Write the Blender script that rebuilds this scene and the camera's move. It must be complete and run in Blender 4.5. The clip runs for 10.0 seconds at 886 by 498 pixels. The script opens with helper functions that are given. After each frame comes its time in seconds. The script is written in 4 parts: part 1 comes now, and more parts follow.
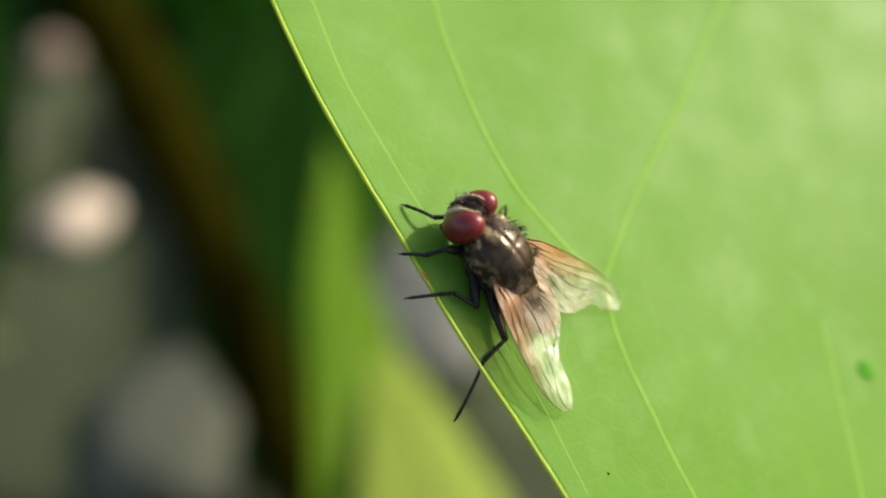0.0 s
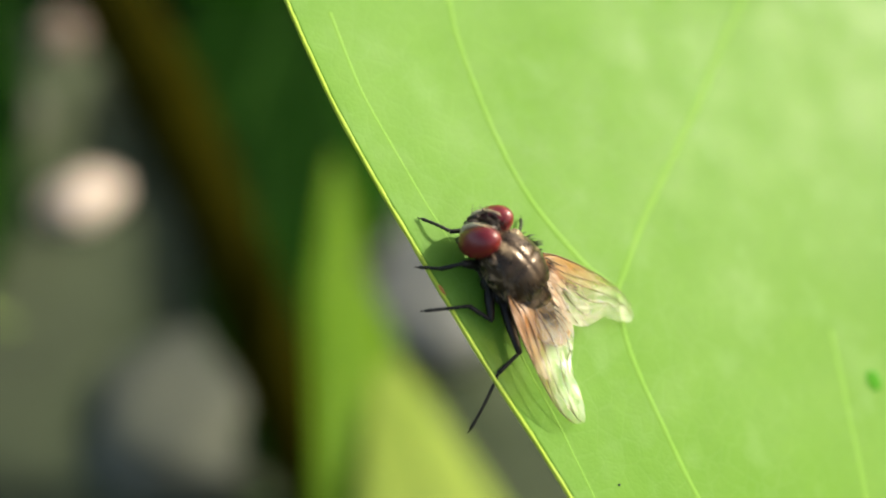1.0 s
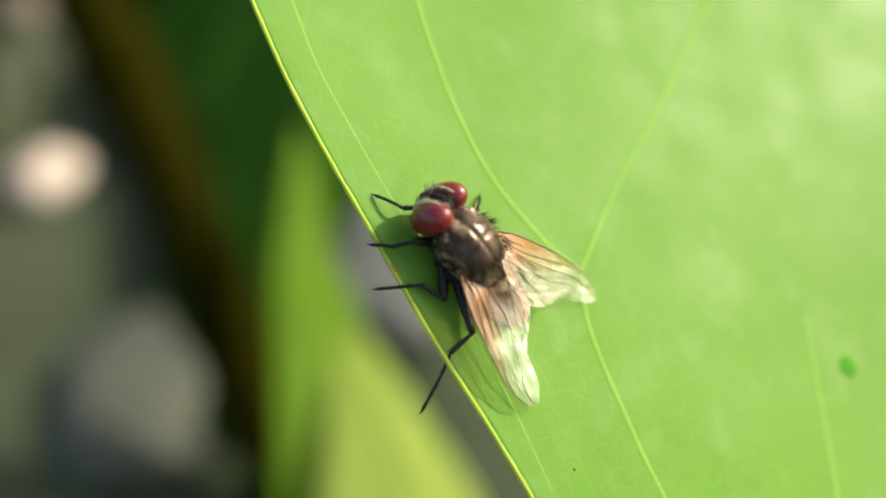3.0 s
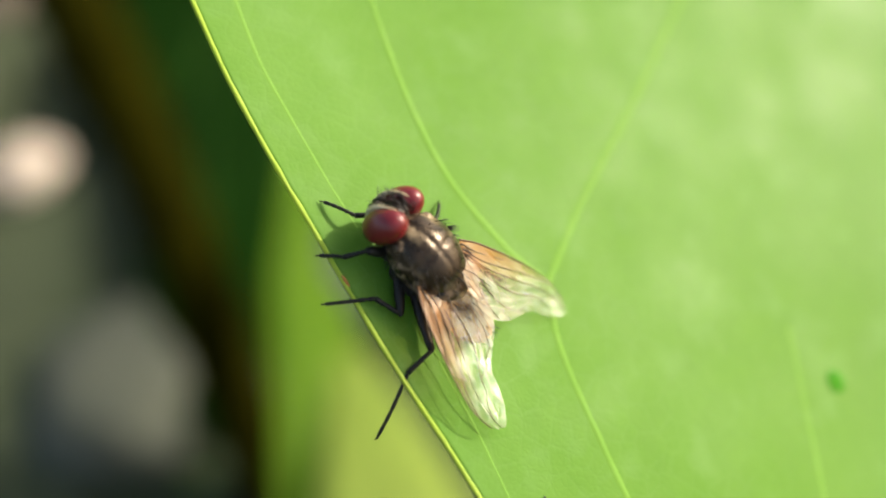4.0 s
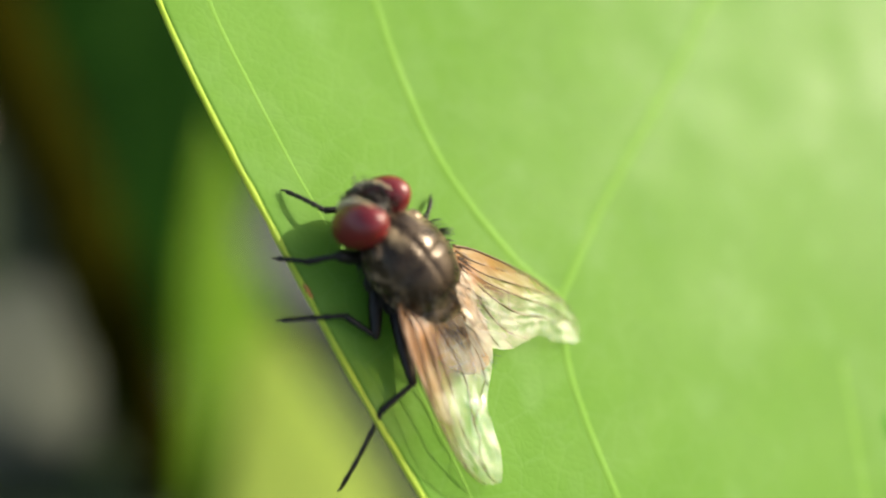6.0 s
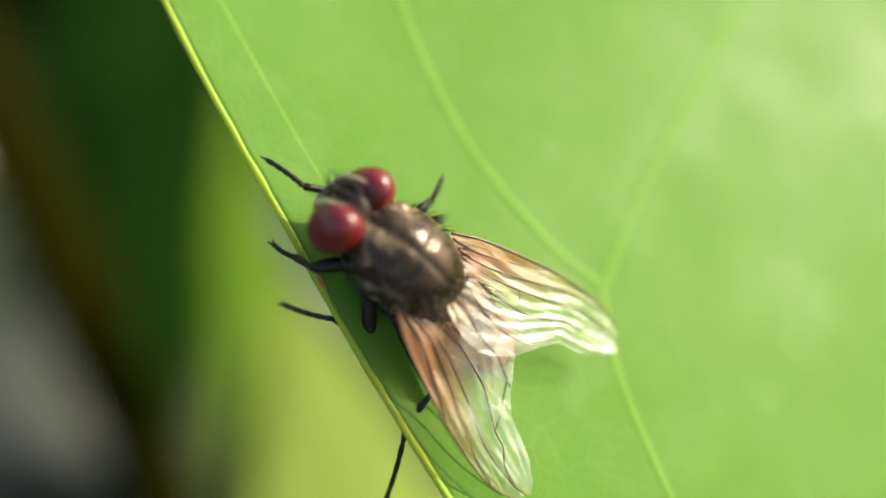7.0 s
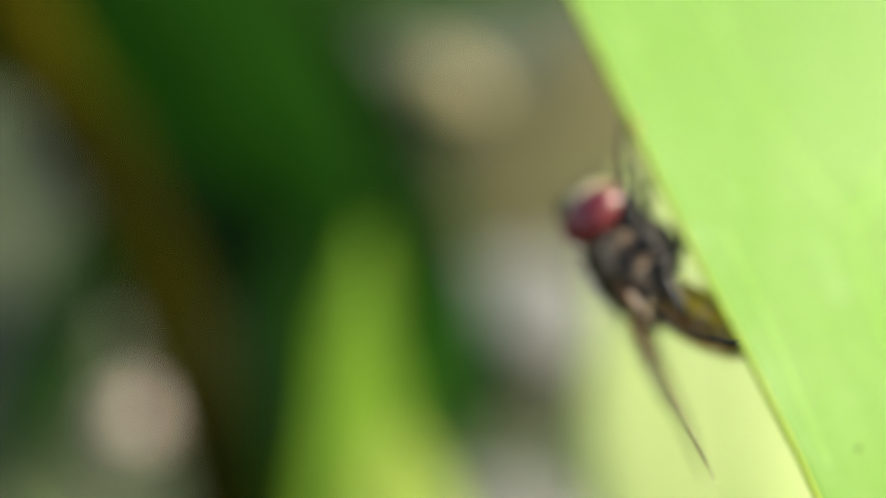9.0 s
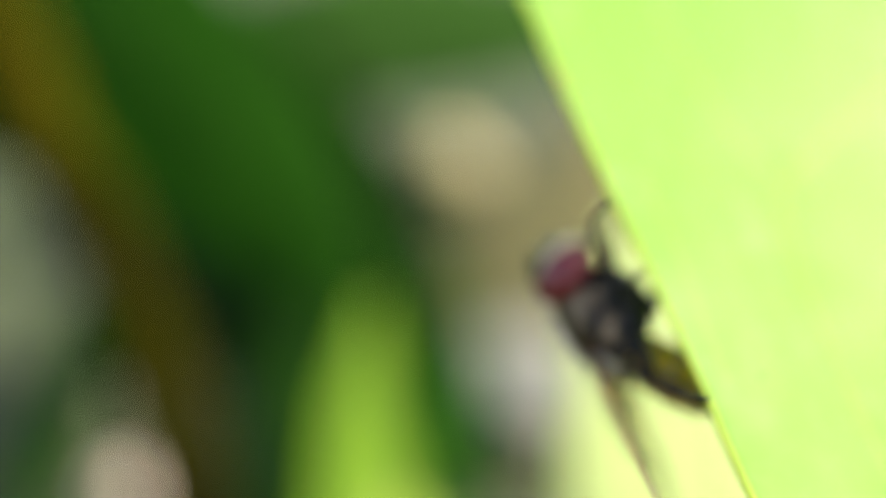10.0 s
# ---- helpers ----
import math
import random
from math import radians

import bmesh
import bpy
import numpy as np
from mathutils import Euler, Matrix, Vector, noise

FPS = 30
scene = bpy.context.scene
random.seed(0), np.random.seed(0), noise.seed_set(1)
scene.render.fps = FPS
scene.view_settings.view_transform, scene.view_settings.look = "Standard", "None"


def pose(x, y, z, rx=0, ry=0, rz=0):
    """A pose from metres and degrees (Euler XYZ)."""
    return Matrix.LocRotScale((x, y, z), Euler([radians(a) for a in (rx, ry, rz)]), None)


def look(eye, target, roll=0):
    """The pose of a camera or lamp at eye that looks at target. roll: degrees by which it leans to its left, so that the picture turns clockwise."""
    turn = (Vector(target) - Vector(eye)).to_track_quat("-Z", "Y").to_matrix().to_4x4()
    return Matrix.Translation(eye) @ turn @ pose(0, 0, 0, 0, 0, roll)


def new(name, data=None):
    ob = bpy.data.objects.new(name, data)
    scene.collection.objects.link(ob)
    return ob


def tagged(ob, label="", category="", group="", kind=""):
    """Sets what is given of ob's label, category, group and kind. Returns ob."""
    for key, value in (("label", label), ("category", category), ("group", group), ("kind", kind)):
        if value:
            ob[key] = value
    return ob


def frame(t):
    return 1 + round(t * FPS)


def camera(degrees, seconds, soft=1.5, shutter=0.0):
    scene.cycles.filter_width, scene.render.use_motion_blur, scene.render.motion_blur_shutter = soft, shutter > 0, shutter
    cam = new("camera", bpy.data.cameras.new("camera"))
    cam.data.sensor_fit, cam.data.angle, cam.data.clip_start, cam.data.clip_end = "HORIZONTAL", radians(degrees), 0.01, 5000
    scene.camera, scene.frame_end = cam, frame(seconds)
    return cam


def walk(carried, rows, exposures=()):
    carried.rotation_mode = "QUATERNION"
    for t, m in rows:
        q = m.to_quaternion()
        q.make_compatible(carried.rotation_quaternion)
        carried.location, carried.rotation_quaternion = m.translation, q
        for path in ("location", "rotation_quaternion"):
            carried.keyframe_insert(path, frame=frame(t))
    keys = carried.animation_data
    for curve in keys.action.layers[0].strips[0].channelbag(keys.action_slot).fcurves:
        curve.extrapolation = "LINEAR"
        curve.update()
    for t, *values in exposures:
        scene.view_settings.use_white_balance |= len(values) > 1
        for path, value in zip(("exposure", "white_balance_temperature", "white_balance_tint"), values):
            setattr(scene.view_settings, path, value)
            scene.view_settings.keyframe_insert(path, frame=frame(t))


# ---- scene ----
# A fly on the edge of a big leaf, seen from a hand's width away. Lengths in metres; MM turns millimetres into metres.
MM = 0.001

cam = camera(50.0, 10.0, soft=1.9)
walk(cam, [
    (0.0, pose(-0.00007, 0.00006, 0.20001, 44.93, -0.12, -0.02)),
    (0.5, pose(-0.00045, -0.00086, 0.19985, 44.71, -0.46, 0.36)),
    (0.7, pose(-0.00114, -0.00050, 0.19956, 43.94, -0.15, 0.74)),
    (0.8, pose(-0.00097, -0.00173, 0.19896, 43.84, -0.48, 1.39)),
    (0.9, pose(-0.00090, 0.00001, 0.20008, 43.19, -0.42, 0.76)),
    (1.0, pose(-0.00053, 0.00076, 0.20140, 43.59, -0.29, 0.59)),
    (1.5, pose(-0.00008, 0.00131, 0.20240, 43.28, -0.76, 0.85)),
    (2.0, pose(0.00189, -0.00033, 0.20149, 43.95, 0.23, 0.49)),
    (2.2, pose(0.00157, -0.00093, 0.20015, 42.44, -0.37, 0.64)),
    (3.3, pose(0.00220, 0.00175, 0.20072, 42.62, -1.79, -0.26)),
    (3.5, pose(0.00075, 0.00149, 0.19817, 42.92, -1.63, 0.03)),
    (4.0, pose(0.00290, 0.00291, 0.19793, 41.98, -1.81, -1.17)),
    (4.5, pose(0.00514, 0.00266, 0.19496, 41.01, -2.81, -2.31)),
    (5.0, pose(0.00357, 0.00423, 0.19444, 40.94, -3.58, -2.02)),
    (5.2, pose(0.00507, 0.00521, 0.19426, 41.01, -4.26, -2.27)),
    (6.3, pose(0.00301, 0.00891, 0.19172, 41.35, -6.78, -2.40)),
    (6.5, pose(0.00444, 0.00818, 0.19030, 41.92, -5.11, -3.07)),
    (6.7, pose(0.00413, 0.00876, 0.19042, 41.13, -6.64, -4.71)),
    (7.0, pose(0.00367, 0.00963, 0.19061, 41.91, -4.43, -3.19)),
    (7.5, pose(0.00138, 0.00755, 0.18895, 47.33, -3.21, 0.45)),
    (7.7, pose(0.00084, 0.00753, 0.18874, 49.63, -2.51, 0.00)),
    (8.0, pose(-0.00187, 0.00567, 0.18737, 50.54, 1.32, 2.12)),
    (8.2, pose(-0.00362, 0.00449, 0.18665, 51.60, 1.72, 2.36)),
    (8.4, pose(-0.00416, 0.00382, 0.18513, 52.22, 1.20, 3.46)),
    (8.5, pose(-0.00421, 0.00561, 0.18534, 52.28, 2.06, 3.16)),
    (8.7, pose(-0.00265, 0.00210, 0.18294, 51.80, 1.03, 0.78)),
    (8.9, pose(-0.00395, 0.00231, 0.18181, 58.11, -1.65, 3.99)),
    (9.0, pose(-0.00238, 0.00091, 0.18107, 61.28, -2.19, 7.24)),
    (9.5, pose(-0.00025, -0.00036, 0.17682, 66.51, -2.87, 8.02)),
    (10.0, pose(0.00130, -0.00065, 0.17836, 66.22, -1.95, 7.88)),
], exposures=[(0.0, 0.45, 7100, 5), (0.5, 0.66, 7100, 6), (1.0, 0.74, 7100, 6), (2.0, 0.73, 7100, 6), (3.5, 0.77, 7100, 6), (4.0, 0.67, 7100, 6), (7.7, 0.7, 7100, 5), (8.1, 0.95, 7100, 4), (8.5, 1.08, 7100, 4), (8.7, 1.1, 7100, 4), (9.0, 0.98, 7100, 4), (9.5, 1.47, 7200, 5), (10.0, 1.45, 7200, 6)])

# ---------------------------------------------------------------- world and sun
SUN_WAY = Vector((0.765, 0.240, 0.598)).normalized()
sky_world = bpy.data.worlds.new("sky")
scene.world = sky_world
sky_world.use_nodes = True
wn = sky_world.node_tree.nodes
sky = wn.new("ShaderNodeTexSky")
sky.sky_type = "NISHITA"
sky.sun_disc = False
sky.sun_elevation = math.asin(SUN_WAY.z)
sky.dust_density = 4.0
sky.ozone_density = 0.2
sky.sun_rotation = math.atan2(SUN_WAY.x, SUN_WAY.y)
wn["Background"].inputs["Strength"].default_value = 0.18
sky_world.node_tree.links.new(sky.outputs["Color"], wn["Background"].inputs["Color"])
sun = new("sun", bpy.data.lights.new("sun", "SUN"))
sun.data.energy = 3.8
sun.data.angle = radians(0.6)
sun.data.color = (1.0, 0.95, 0.86)
sun.matrix_world = look(SUN_WAY * 3, (0, 0, 0))


# ---------------------------------------------------------------- node helpers
class Mat:
    """A small wrapper to write node materials tersely."""

    def __init__(self, name):
        self.m = bpy.data.materials.new(name)
        self.m.use_nodes = True
        self.t = self.m.node_tree
        self.b = self.t.nodes["Principled BSDF"]
        self.out = self.t.nodes["Material Output"]
        self.co = self.node("ShaderNodeTexCoord").outputs["Object"]

    def node(self, kind, **props):
        n = self.t.nodes.new(kind)
        for k, v in props.items():
            setattr(n, k, v)
        return n

    def link(self, a, b):
        self.t.links.new(a, b)

    def noise(self, scale, detail=4.0, rough=0.55, co=None, distort=0.0):
        n = self.node("ShaderNodeTexNoise")
        n.inputs["Scale"].default_value = scale
        n.inputs["Detail"].default_value = detail
        n.inputs["Roughness"].default_value = rough
        n.inputs["Distortion"].default_value = distort
        self.link(co or self.co, n.inputs["Vector"])
        return n.outputs["Fac"]

    def voronoi(self, scale, feature="F1", co=None):
        n = self.node("ShaderNodeTexVoronoi", feature=feature)
        n.inputs["Scale"].default_value = scale
        self.link(co or self.co, n.inputs["Vector"])
        return n.outputs["Distance"]

    def ramp(self, fac, stops):
        n = self.node("ShaderNodeValToRGB")
        e = n.color_ramp.elements
        while len(e) < len(stops):
            e.new(0.5)
        for el, (p, c) in zip(e, stops):
            el.position, el.color = p, (*c, 1) if len(c) == 3 else c
        self.link(fac, n.inputs["Fac"])
        return n.outputs["Color"]

    def span(self, fac, a, b, lo, hi):
        n = self.node("ShaderNodeMapRange")
        for k, v in (("From Min", a), ("From Max", b), ("To Min", lo), ("To Max", hi)):
            n.inputs[k].default_value = v
        self.link(fac, n.inputs["Value"])
        return n.outputs["Result"]

    def mix(self, fac, a, b, blend="MIX"):
        n = self.node("ShaderNodeMix", data_type="RGBA", blend_type=blend)
        for socket, v in ((n.inputs[0], fac), (n.inputs[6], a), (n.inputs[7], b)):
            if isinstance(v, (int, float)):
                socket.default_value = v
            elif isinstance(v, tuple):
                socket.default_value = (*v, 1)
            else:
                self.link(v, socket)
        return n.outputs[2]

    def stretched(self, sx, sy, sz):
        n = self.node("ShaderNodeMapping")
        n.inputs["Scale"].default_value = (sx, sy, sz)
        self.link(self.co, n.inputs["Vector"])
        return n.outputs["Vector"]

    def axis(self, which):
        n = self.node("ShaderNodeSeparateXYZ")
        self.link(self.co, n.inputs[0])
        return n.outputs[which]

    def bump(self, height, strength, distance):
        n = self.node("ShaderNodeBump")
        n.inputs["Strength"].default_value = strength
        n.inputs["Distance"].default_value = distance
        self.link(height, n.inputs["Height"])
        self.link(n.outputs["Normal"], self.b.inputs["Normal"])
        return n.outputs["Normal"]

    def set(self, **v):
        names = dict(color="Base Color", rough="Roughness", metal="Metallic", coat="Coat Weight", coat_rough="Coat Roughness",
                     spec="Specular IOR Level", sheen="Sheen Weight", alpha="Alpha", film="Thin Film Thickness")
        for k, x in v.items():
            s = self.b.inputs[names[k]]
            if isinstance(x, (int, float)):
                s.default_value = x
            elif isinstance(x, tuple):
                s.default_value = (*x, 1)
            else:
                self.link(x, s)
        return self


def leafy(name, dark, light, under, glow, gloss=0.35, spec=0.35, veins=160.0):
    """Leaf tissue: mottled green, finely netted, and lit through from behind."""
    k = Mat(name)
    big = k.noise(55.0, 3.0)
    fine = k.noise(900.0, 5.0)
    net = k.voronoi(veins * 6, "DISTANCE_TO_EDGE")
    cells = k.voronoi(veins * 22, "DISTANCE_TO_EDGE")
    c = k.ramp(k.mix(0.35, big, fine), [(0.30, dark), (0.70, light)])
    c = k.mix(k.span(net, 0.0, 0.06, 0.10, 0.0), c, under)
    c = k.mix(k.span(k.noise(320.0, 2.0), 0.54, 0.74, 0.0, 0.38), c, under)
    # broad paler patches put the blade's sky sheen into the colour
    c = k.mix(k.span(k.noise(38.0, 2.0), 0.42, 0.62, 0.0, 0.30), c, under)
    k.set(color=c, rough=k.span(k.noise(260.0), 0.3, 0.7, gloss - 0.05, gloss + 0.12), spec=spec)
    h = k.mix(0.5, k.span(net, 0, 0.12, 0, 1), k.span(cells, 0, 0.25, 0, 1))
    nrm = k.bump(k.mix(0.4, h, fine), 0.10, 0.00010)
    tr = k.node("ShaderNodeBsdfTranslucent")
    k.link(k.mix(1.0, c, glow, "MULTIPLY"), tr.inputs["Color"])
    k.link(nrm, tr.inputs["Normal"])
    ms = k.node("ShaderNodeMixShader")
    ms.inputs[0].default_value = 0.35
    k.link(k.b.outputs[0], ms.inputs[1])
    k.link(tr.outputs[0], ms.inputs[2])
    k.link(ms.outputs[0], k.out.inputs["Surface"])
    return k.m


BLADE = leafy("leaf_blade", (0.109, 0.256, 0.026), (0.143, 0.300, 0.041), (0.21, 0.365, 0.12), (1.5, 1.35, 0.5), 0.46, 0.11)
VEIN = leafy("leaf_vein", (0.158, 0.325, 0.044), (0.195, 0.375, 0.062), (0.24, 0.41, 0.11), (1.5, 1.38, 0.55), 0.5, 0.1)
MARGIN = leafy("leaf_margin", (0.30, 0.44, 0.035), (0.39, 0.53, 0.06), (0.44, 0.55, 0.09), (1.5, 1.4, 0.5), 0.45, 0.3)
SPOT = leafy("leaf_spot", (0.04, 0.22, 0.004), (0.055, 0.27, 0.008), (0.08, 0.3, 0.01), (1.2, 1.3, 0.4), 0.6, 0.1)
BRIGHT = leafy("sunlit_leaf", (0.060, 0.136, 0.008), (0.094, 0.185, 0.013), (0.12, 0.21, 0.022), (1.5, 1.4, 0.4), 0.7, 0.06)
SOFT = leafy("dull_yellow_leaf", (0.150, 0.220, 0.036), (0.205, 0.29, 0.055), (0.25, 0.32, 0.08), (1.4, 1.4, 0.5), 0.7, 0.06)
PALE = leafy("pale_leaf", (0.32, 0.43, 0.17), (0.41, 0.51, 0.23), (0.46, 0.55, 0.29), (1.3, 1.3, 0.8), 0.5, 0.2)
# foliage shade is put into these two base colours: near-black, then half dark
DEEP_SHADE = leafy("deep_shade_leaf", (0.003, 0.015, 0.0007), (0.006, 0.034, 0.001), (0.01, 0.04, 0.003), (1.0, 1.3, 0.4), 0.7, 0.06)
HALF_SHADE = leafy("green_leaf", (0.006, 0.036, 0.001), (0.0115, 0.070, 0.0013), (0.015, 0.065, 0.004), (1.0, 1.3, 0.4), 0.7, 0.06)
DULL = leafy("dull_brown_leaf", (0.085, 0.082, 0.036), (0.130, 0.124, 0.058), (0.14, 0.13, 0.06), (1.2, 1.1, 0.6), 0.7, 0.1)
MID = leafy("grey_green_leaf", (0.024, 0.080, 0.009), (0.036, 0.105, 0.013), (0.05, 0.12, 0.018), (1.2, 1.3, 0.6), 0.7, 0.1)


def plain(name, c0, c1, scale, rough, bump=0.0, dist=0.0001, **more):
    k = Mat(name)
    n = k.noise(scale, 5.0)
    k.set(color=k.ramp(k.mix(0.3, n, k.noise(scale * 6)), [(0.32, c0), (0.68, c1)]),
          rough=k.span(n, 0.3, 0.7, max(rough - 0.08, 0.03), rough + 0.08), **more)
    if bump:
        k.bump(k.mix(0.5, n, k.noise(scale * 4)), bump, dist)
    return k.m


SPECK = plain("dark_speck", (0.01, 0.02, 0.008), (0.03, 0.05, 0.02), 4000, 0.7)
RUST = plain("rust_fleck", (0.35, 0.12, 0.02), (0.45, 0.2, 0.04), 4000, 0.6)
STALK = plain("green_stalk", (0.07, 0.12, 0.02), (0.12, 0.18, 0.03), 300, 0.5, 0.3, 0.0004)
# one stem in two tones: shade darkens the first colour, sunlight lifts the second
OLIVE_SHADED = plain("shaded_olive_stem", (0.0080, 0.0078, 0.0004), (0.0145, 0.0140, 0.0007), 120, 0.9, 0.4, 0.001, spec=0.01)
OLIVE_LIT = plain("lit_olive_stem", (0.016, 0.0148, 0.0006), (0.027, 0.0245, 0.0010), 120, 0.9, 0.4, 0.001, spec=0.01)
LEG = plain("black_leg", (0.004, 0.004, 0.003), (0.014, 0.012, 0.009), 4000, 0.45, 0.3, 0.00002, spec=0.3)
BRISTLE = plain("black_bristle", (0.006, 0.005, 0.005), (0.012, 0.01, 0.009), 3000, 0.4)
FACE = plain("cream_face", (0.40, 0.30, 0.12), (0.62, 0.52, 0.28), 1800, 0.5, 0.2, 0.00003)
RIM = plain("silvery_rim", (0.40, 0.32, 0.18), (0.60, 0.52, 0.33), 2200, 0.45, 0.2, 0.00003)
FRONS = plain("dark_frons", (0.012, 0.008, 0.006), (0.05, 0.035, 0.022), 2500, 0.5, 0.4, 0.00004)
PEBBLE = plain("pale_pebble", (0.35, 0.29, 0.25), (0.46, 0.39, 0.33), 70, 0.8, 0.5, 0.002)
DUSKY = plain("dull_pink_pebble", (0.13, 0.10, 0.08), (0.19, 0.15, 0.12), 70, 0.8, 0.5, 0.002)
SANDY = plain("yellowish_pebble", (0.24, 0.21, 0.10), (0.33, 0.29, 0.15), 60, 0.8, 0.5, 0.002)
# greys for mounds that stand in for sunlit and lighter soil
ASH = plain("ash_grey_soil_mound", (0.088, 0.094, 0.086), (0.130, 0.136, 0.124), 60, 0.8, 0.5, 0.002)
SLATE = plain("grey_soil_mound", (0.034, 0.041, 0.029), (0.062, 0.069, 0.049), 60, 0.8, 0.5, 0.002)


def thorax_skin():
    """Polished black-brown shell with tan dust in patches: low on the sides, and in four faint stripes on the back."""
    k = Mat("thorax_skin")
    dust = k.noise(1500, 5, 0.65)
    stripe = k.node("ShaderNodeMath", operation="SINE")
    k.link(k.span(k.axis("Y"), -0.0015, 0.0015, -8.5, 8.5), stripe.inputs[0])
    c = k.ramp(dust, [(0.40, (0.010, 0.0060, 0.0030)), (0.66, (0.021, 0.012, 0.0065)), (0.92, (0.070, 0.046, 0.025))])
    pale = k.mix(1.0, k.span(stripe.outputs[0], 0.1, 0.95, 0.0, 0.07), k.span(k.noise(1100, 3), 0.40, 0.62, 0, 1), "MULTIPLY")
    c = k.mix(pale, c, (0.085, 0.062, 0.040))
    side = k.span(k.axis("Z"), 0.0003, 0.0010, 0.75, 0.0)
    c = k.mix(k.mix(1.0, side, k.span(k.noise(2000, 4, 0.6), 0.47, 0.58, 0, 1), "MULTIPLY"), c, (0.27, 0.19, 0.12))
    ends = k.mix(1.0, k.span(k.axis("X"), 0.0007, 0.0013, 0.0, 0.8), k.span(k.axis("X"), -0.0010, -0.0016, 0.0, 0.5), "SCREEN")
    streak = k.mix(1.0, ends, k.span(stripe.outputs[0], 0.0, 0.8, 0.0, 1.0), "MULTIPLY")
    c = k.mix(k.mix(1.0, streak, k.span(k.noise(2600, 3), 0.40, 0.54, 0, 1), "MULTIPLY"), c, (0.30, 0.23, 0.14))
    k.set(color=c, rough=k.span(dust, 0.3, 0.75, 0.22, 0.40), spec=0.5)
    k.b.inputs["Specular Tint"].default_value = (1.0, 0.82, 0.66, 1)
    k.bump(k.mix(0.5, dust, k.noise(5200, 3)), 0.26, 0.00010)
    return k.m


def eye_skin():
    k = Mat("compound_eye")
    facets = k.voronoi(22000, "F1")
    c = k.ramp(k.noise(900, 3), [(0.3, (0.098, 0.0032, 0.006)), (0.7, (0.150, 0.007, 0.010))])
    k.set(color=c, rough=0.36, coat=0.32, coat_rough=0.24, spec=0.45)
    k.bump(facets, 0.25, 0.00001)
    return k.m


def abdomen_skin():
    k = Mat("amber_abdomen")
    c = k.ramp(k.noise(900, 4), [(0.32, (0.29, 0.140, 0.040)), (0.68, (0.50, 0.295, 0.110))])
    x = k.axis("X")
    mid = k.node("ShaderNodeMath", operation="ABSOLUTE")
    k.link(k.axis("Y"), mid.inputs[0])
    top = k.span(k.axis("Z"), 0.00035, 0.0009, 0.0, 1.0)
    line = k.mix(1.0, top, k.span(mid.outputs[0], 0.0002, 0.0006, 0.85, 0.0), "MULTIPLY")
    c = k.mix(line, c, (0.03, 0.014, 0.006))
    c = k.mix(k.span(k.noise(2600, 3), 0.58, 0.7, 0, 0.35), c, (0.08, 0.03, 0.01))
    # yellow belly: the glow of light through the leaf is put into the colour
    c = k.mix(k.span(k.axis("Z"), -0.00035, 0.00025, 0.95, 0.0), c, (0.70, 0.52, 0.050))
    k.set(color=c, rough=0.42, spec=0.4)
    k.bump(k.noise(4200, 3), 0.3, 0.00004)
    thin = k.node("ShaderNodeBsdfTranslucent")
    k.link(k.mix(1.0, c, (1.6, 1.5, 0.7), "MULTIPLY"), thin.inputs["Color"])
    ms = k.node("ShaderNodeMixShader")
    ms.inputs[0].default_value = 0.5
    k.link(k.b.outputs[0], ms.inputs[1])
    k.link(thin.outputs[0], ms.inputs[2])
    k.link(ms.outputs[0], k.out.inputs["Surface"])
    return k.m


